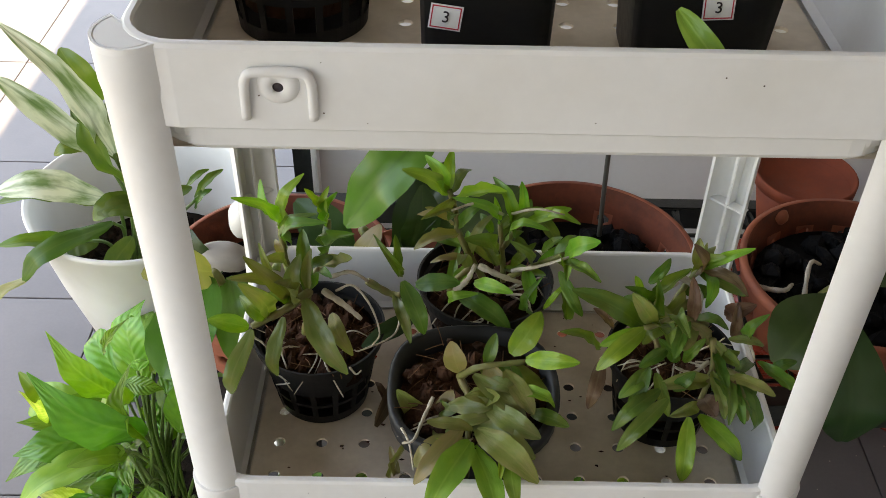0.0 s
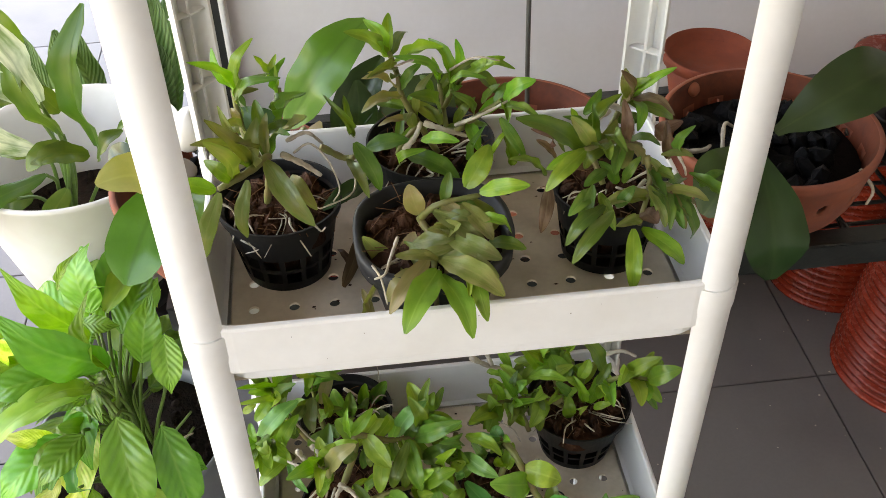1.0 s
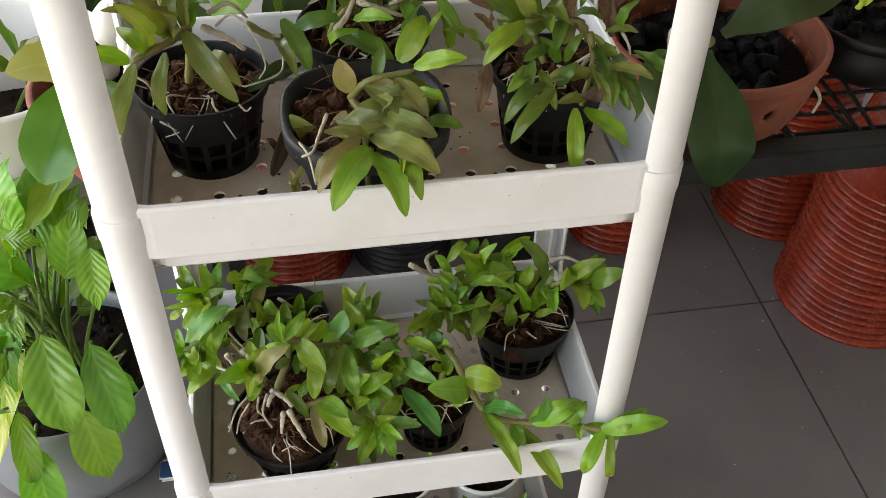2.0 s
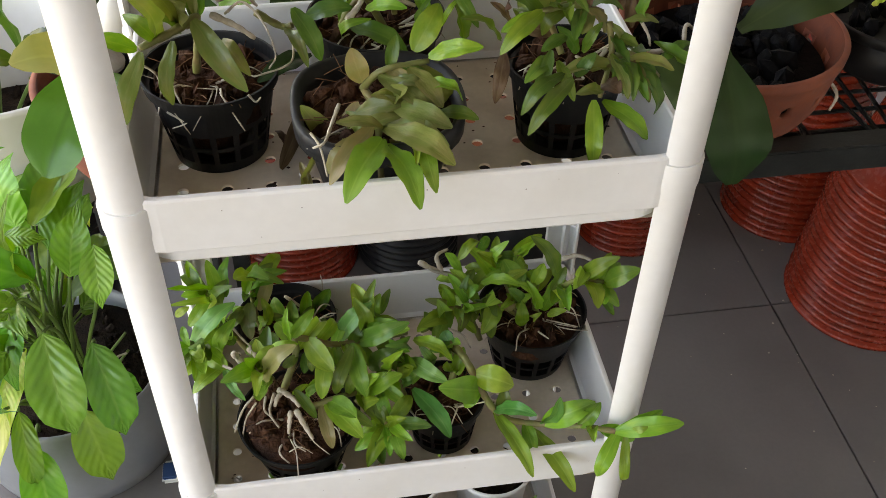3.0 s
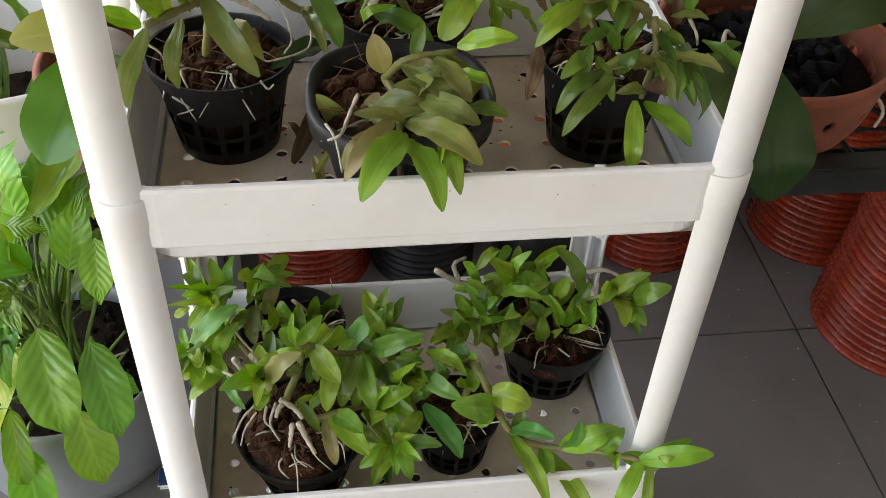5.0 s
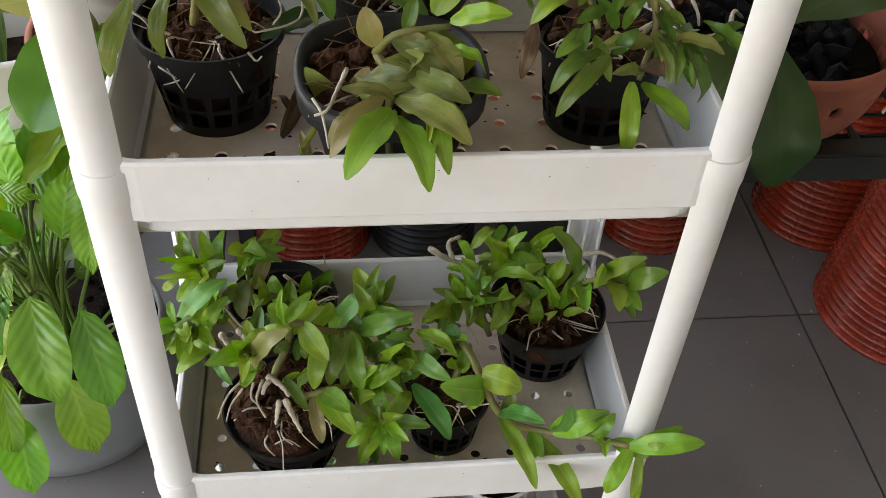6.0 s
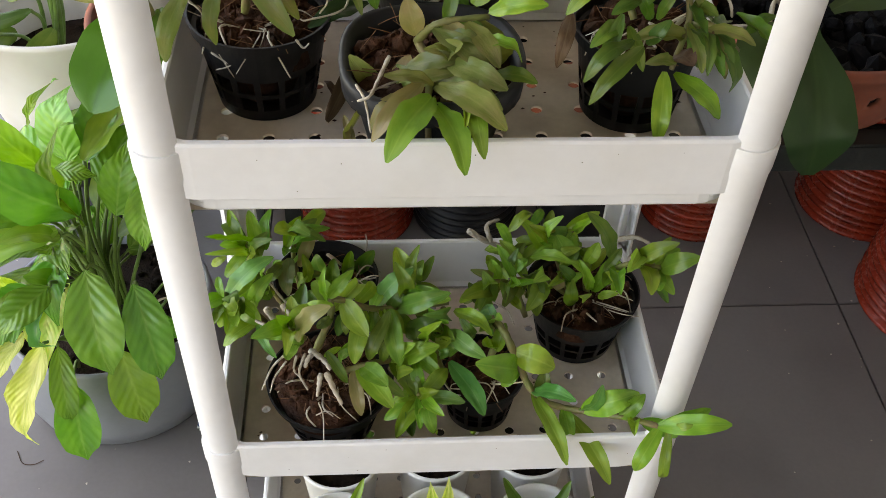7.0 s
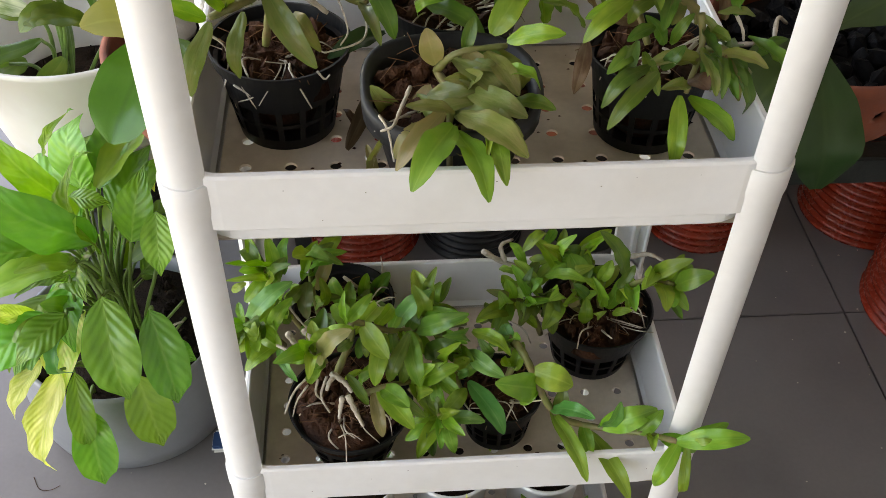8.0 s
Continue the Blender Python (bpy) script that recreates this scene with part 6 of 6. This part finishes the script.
label_sticker(0.166, 0.0545, 1.434, 2, 0, -8)
label_sticker(0.345, 0.0750, 1.434, 3, 0, 3)


# pebbles in the far bowl
for x, y, z, r, wide, shade, label in ((-0.093, 0.500, 0.916, 0.030, 0.8, CREAM, "white egg-shaped pebble on the charcoal"), (-0.119, 0.460, 0.881, 0.022, 1.7, PEBBLE, "grey flat pebble on the charcoal")):
    stone = tagged(new("pebble", lathe("pebble", [(0.001, -r), (r * 0.55, -r * 0.85), (r * 0.95, -r * 0.3), (r * 0.97, r * 0.3), (r * 0.6, r * 0.95), (0.001, r * 1.2)], shade, 20, 0.1)), label, "pebble")
    stone.matrix_world = pose(x, y, z, 15, 10, 0) @ Matrix.Diagonal((wide, 1.0, 1.0 if wide < 1 else 0.7, 1))
# litter on the trays
dry = tagged(empty("fallen_leaf", 0.112, 0.150, MID), "dry curled brown leaf lying on the tray", "fallen leaf")
leaf(dry, (0.103, 0.118, MID + 0.003), (0.123, 0.188, MID + 0.010), 0.016, "r", (0.3, -0.4, 0.8), 2)
leaf(dry, (0.112, 0.150, MID + 0.005), (0.100, 0.170, MID + 0.012), 0.008, "r", (0.3, -0.4, 0.8), 1)
ring_pts = [(0.012 * math.cos(a * 0.6), 0.010 * math.sin(a * 0.6), 0.002 + 0.0012 * a) for a in range(10)]
wire_ring = tagged(new("wire_ring", tube("wire_ring", ring_pts, 0.0012, 0.0012, BLACK, 6)), "small black wire ring lying on the tray", "wire ring")
wire_ring.location = (0.356, 0.113, LOW)


def crumbs(name, z, n, seed):
    rnd = random.Random(seed)
    verts, faces = [], []
    for _ in range(n):
        c = Vector((rnd.uniform(-0.015, 0.455), rnd.uniform(0.02, 0.29), z))
        s, a = rnd.uniform(0.0008, 0.0026), rnd.uniform(0, 6.28)
        o = len(verts)
        for k in range(4):
            verts.append(c + Vector((s * rnd.uniform(0.6, 1.6) * math.cos(a + k * 1.57), s * rnd.uniform(0.4, 1) * math.sin(a + k * 1.57), 0.0002)))
        verts.append(c + Vector((0, 0, s * 0.7)))
        faces += [(o, o + 1, o + 4), (o + 1, o + 2, o + 4), (o + 2, o + 3, o + 4), (o + 3, o, o + 4)]
    return tagged(new(name, mesh_of(name, verts, faces, BARK)), "dark crumbs of husk scattered on the tray", "crumbs", kind="stuff")


crumbs("husk_crumbs", MID, 60, 3)
crumbs("husk_crumbs", LOW, 60, 4)

# ---- white pots on the lowest tray ----
def white_cup(x, y, label, seed, kind):
    thing = tagged(empty("potted_orchid", x, y, BOT), label, "potted orchid", "white pots on the lowest tray")
    part("pot", lathe("pot", [(0.045, 0), (0.047, 0.004), (0.059, 0.150), (0.063, 0.154), (0.064, 0.162), (0.060, 0.163), (0.056, 0.152), (0.043, 0.01), (0.002, 0.01)], CREAM, 40), thing, "white plastic pot")
    part("soil", lathe("soil", [(0.002, 0.135), (0.055, 0.13), (0.045, 0.03), (0.002, 0.03)], SOIL, 24, 0.05), thing)
    rnd = random.Random(seed)
    for k in range(6):
        a = rnd.uniform(0, 6.28)
        leaf(thing, (x + 0.015 * math.cos(a), y + 0.015 * math.sin(a), BOT + 0.135), (x + 0.075 * math.cos(a), y + 0.06 * math.sin(a), BOT + 0.19 + rnd.uniform(-0.02, 0.03)), 0.02, kind if k else "d")
    return thing


white_cup(0.085, 0.075, "small orchid in a white plastic pot", 41, "g")
white_cup(0.228, 0.080, "yellowing orchid in a white plastic pot", 42, "w")
white_cup(0.370, 0.080, "small dark orchid in a white plastic pot", 43, "d")
white_cup(0.085, 0.205, "small orchid in a white plastic pot", 44, "d")
white_cup(0.228, 0.215, "small orchid in a white plastic pot", 45, "g")
white_cup(0.370, 0.215, "small orchid in a white plastic pot", 46, "d")

# specks of dirt on the aprons of the trays
rnd = random.Random(91)
for z in TIERS[1:]:
    verts, faces = [], []
    for _ in range(7):
        c, s = Vector((rnd.uniform(0.01, 0.43), TY0 - 0.0002, z + rnd.uniform(0.024, 0.070))), rnd.uniform(0.0003, 0.0007)
        o = len(verts)
        verts += [c + Vector((s * math.cos(k * 1.047), 0, s * rnd.uniform(0.7, 1.2) * math.sin(k * 1.047))) for k in range(6)] + [c + Vector((0, -0.0003, 0))]
        faces += [(o + k, o + (k + 1) % 6, o + 6) for k in range(6)]
    tagged(new("dirt_specks", mesh_of("dirt_specks", verts, faces, BARK)), "tiny dark specks of dirt on the white apron", "specks", kind="stuff")

# specks and dust on the floor
rnd = random.Random(77)
verts, faces = [], []
for _ in range(140):
    c = Vector((rnd.uniform(-0.7, 1.6), rnd.uniform(-0.1, 1.1), 0.0002))
    s = rnd.uniform(0.0008, 0.003)
    o = len(verts)
    for k in range(5):
        verts.append(c + Vector((s * rnd.uniform(0.5, 1.4) * math.cos(k * 1.257), s * rnd.uniform(0.5, 1.4) * math.sin(k * 1.257), 0)))
    verts.append(c + Vector((0, 0, s * 0.4)))
    faces += [(o + k, o + (k + 1) % 5, o + 5) for k in range(5)]
tagged(new("floor_specks", mesh_of("floor_specks", verts, faces, ROOT)), "pale specks of dirt on the tiles", "specks", kind="stuff")
hair = tagged(new("fibre", tube("fibre", [(-0.50, 0.40, 0.002), (-0.485, 0.375, 0.002), (-0.465, 0.372, 0.002), (-0.45, 0.380, 0.002)], 0.0008, 0.0006, BARK, 5)), "thin curled dry fibre lying on the tiles", "fibre")

# ---- floor tiles ----
TILE_SIZE, JOINT_X, JOINT_Y = 0.60, 1.108, 0.712
tile_bm = bmesh.new()
add_box(tile_bm, 0.0015, TILE_SIZE - 0.0015, 0.0015, TILE_SIZE - 0.0015, -0.011, 0.0, 0.0012)
tile_me = from_bm("tile", tile_bm, TILE)
for i in range(-8, 3):
    for j in range(-6, 8):
        part("tile", tile_me, floor, "", Matrix.Translation((JOINT_X + TILE_SIZE * i, JOINT_Y + TILE_SIZE * j, 0)))
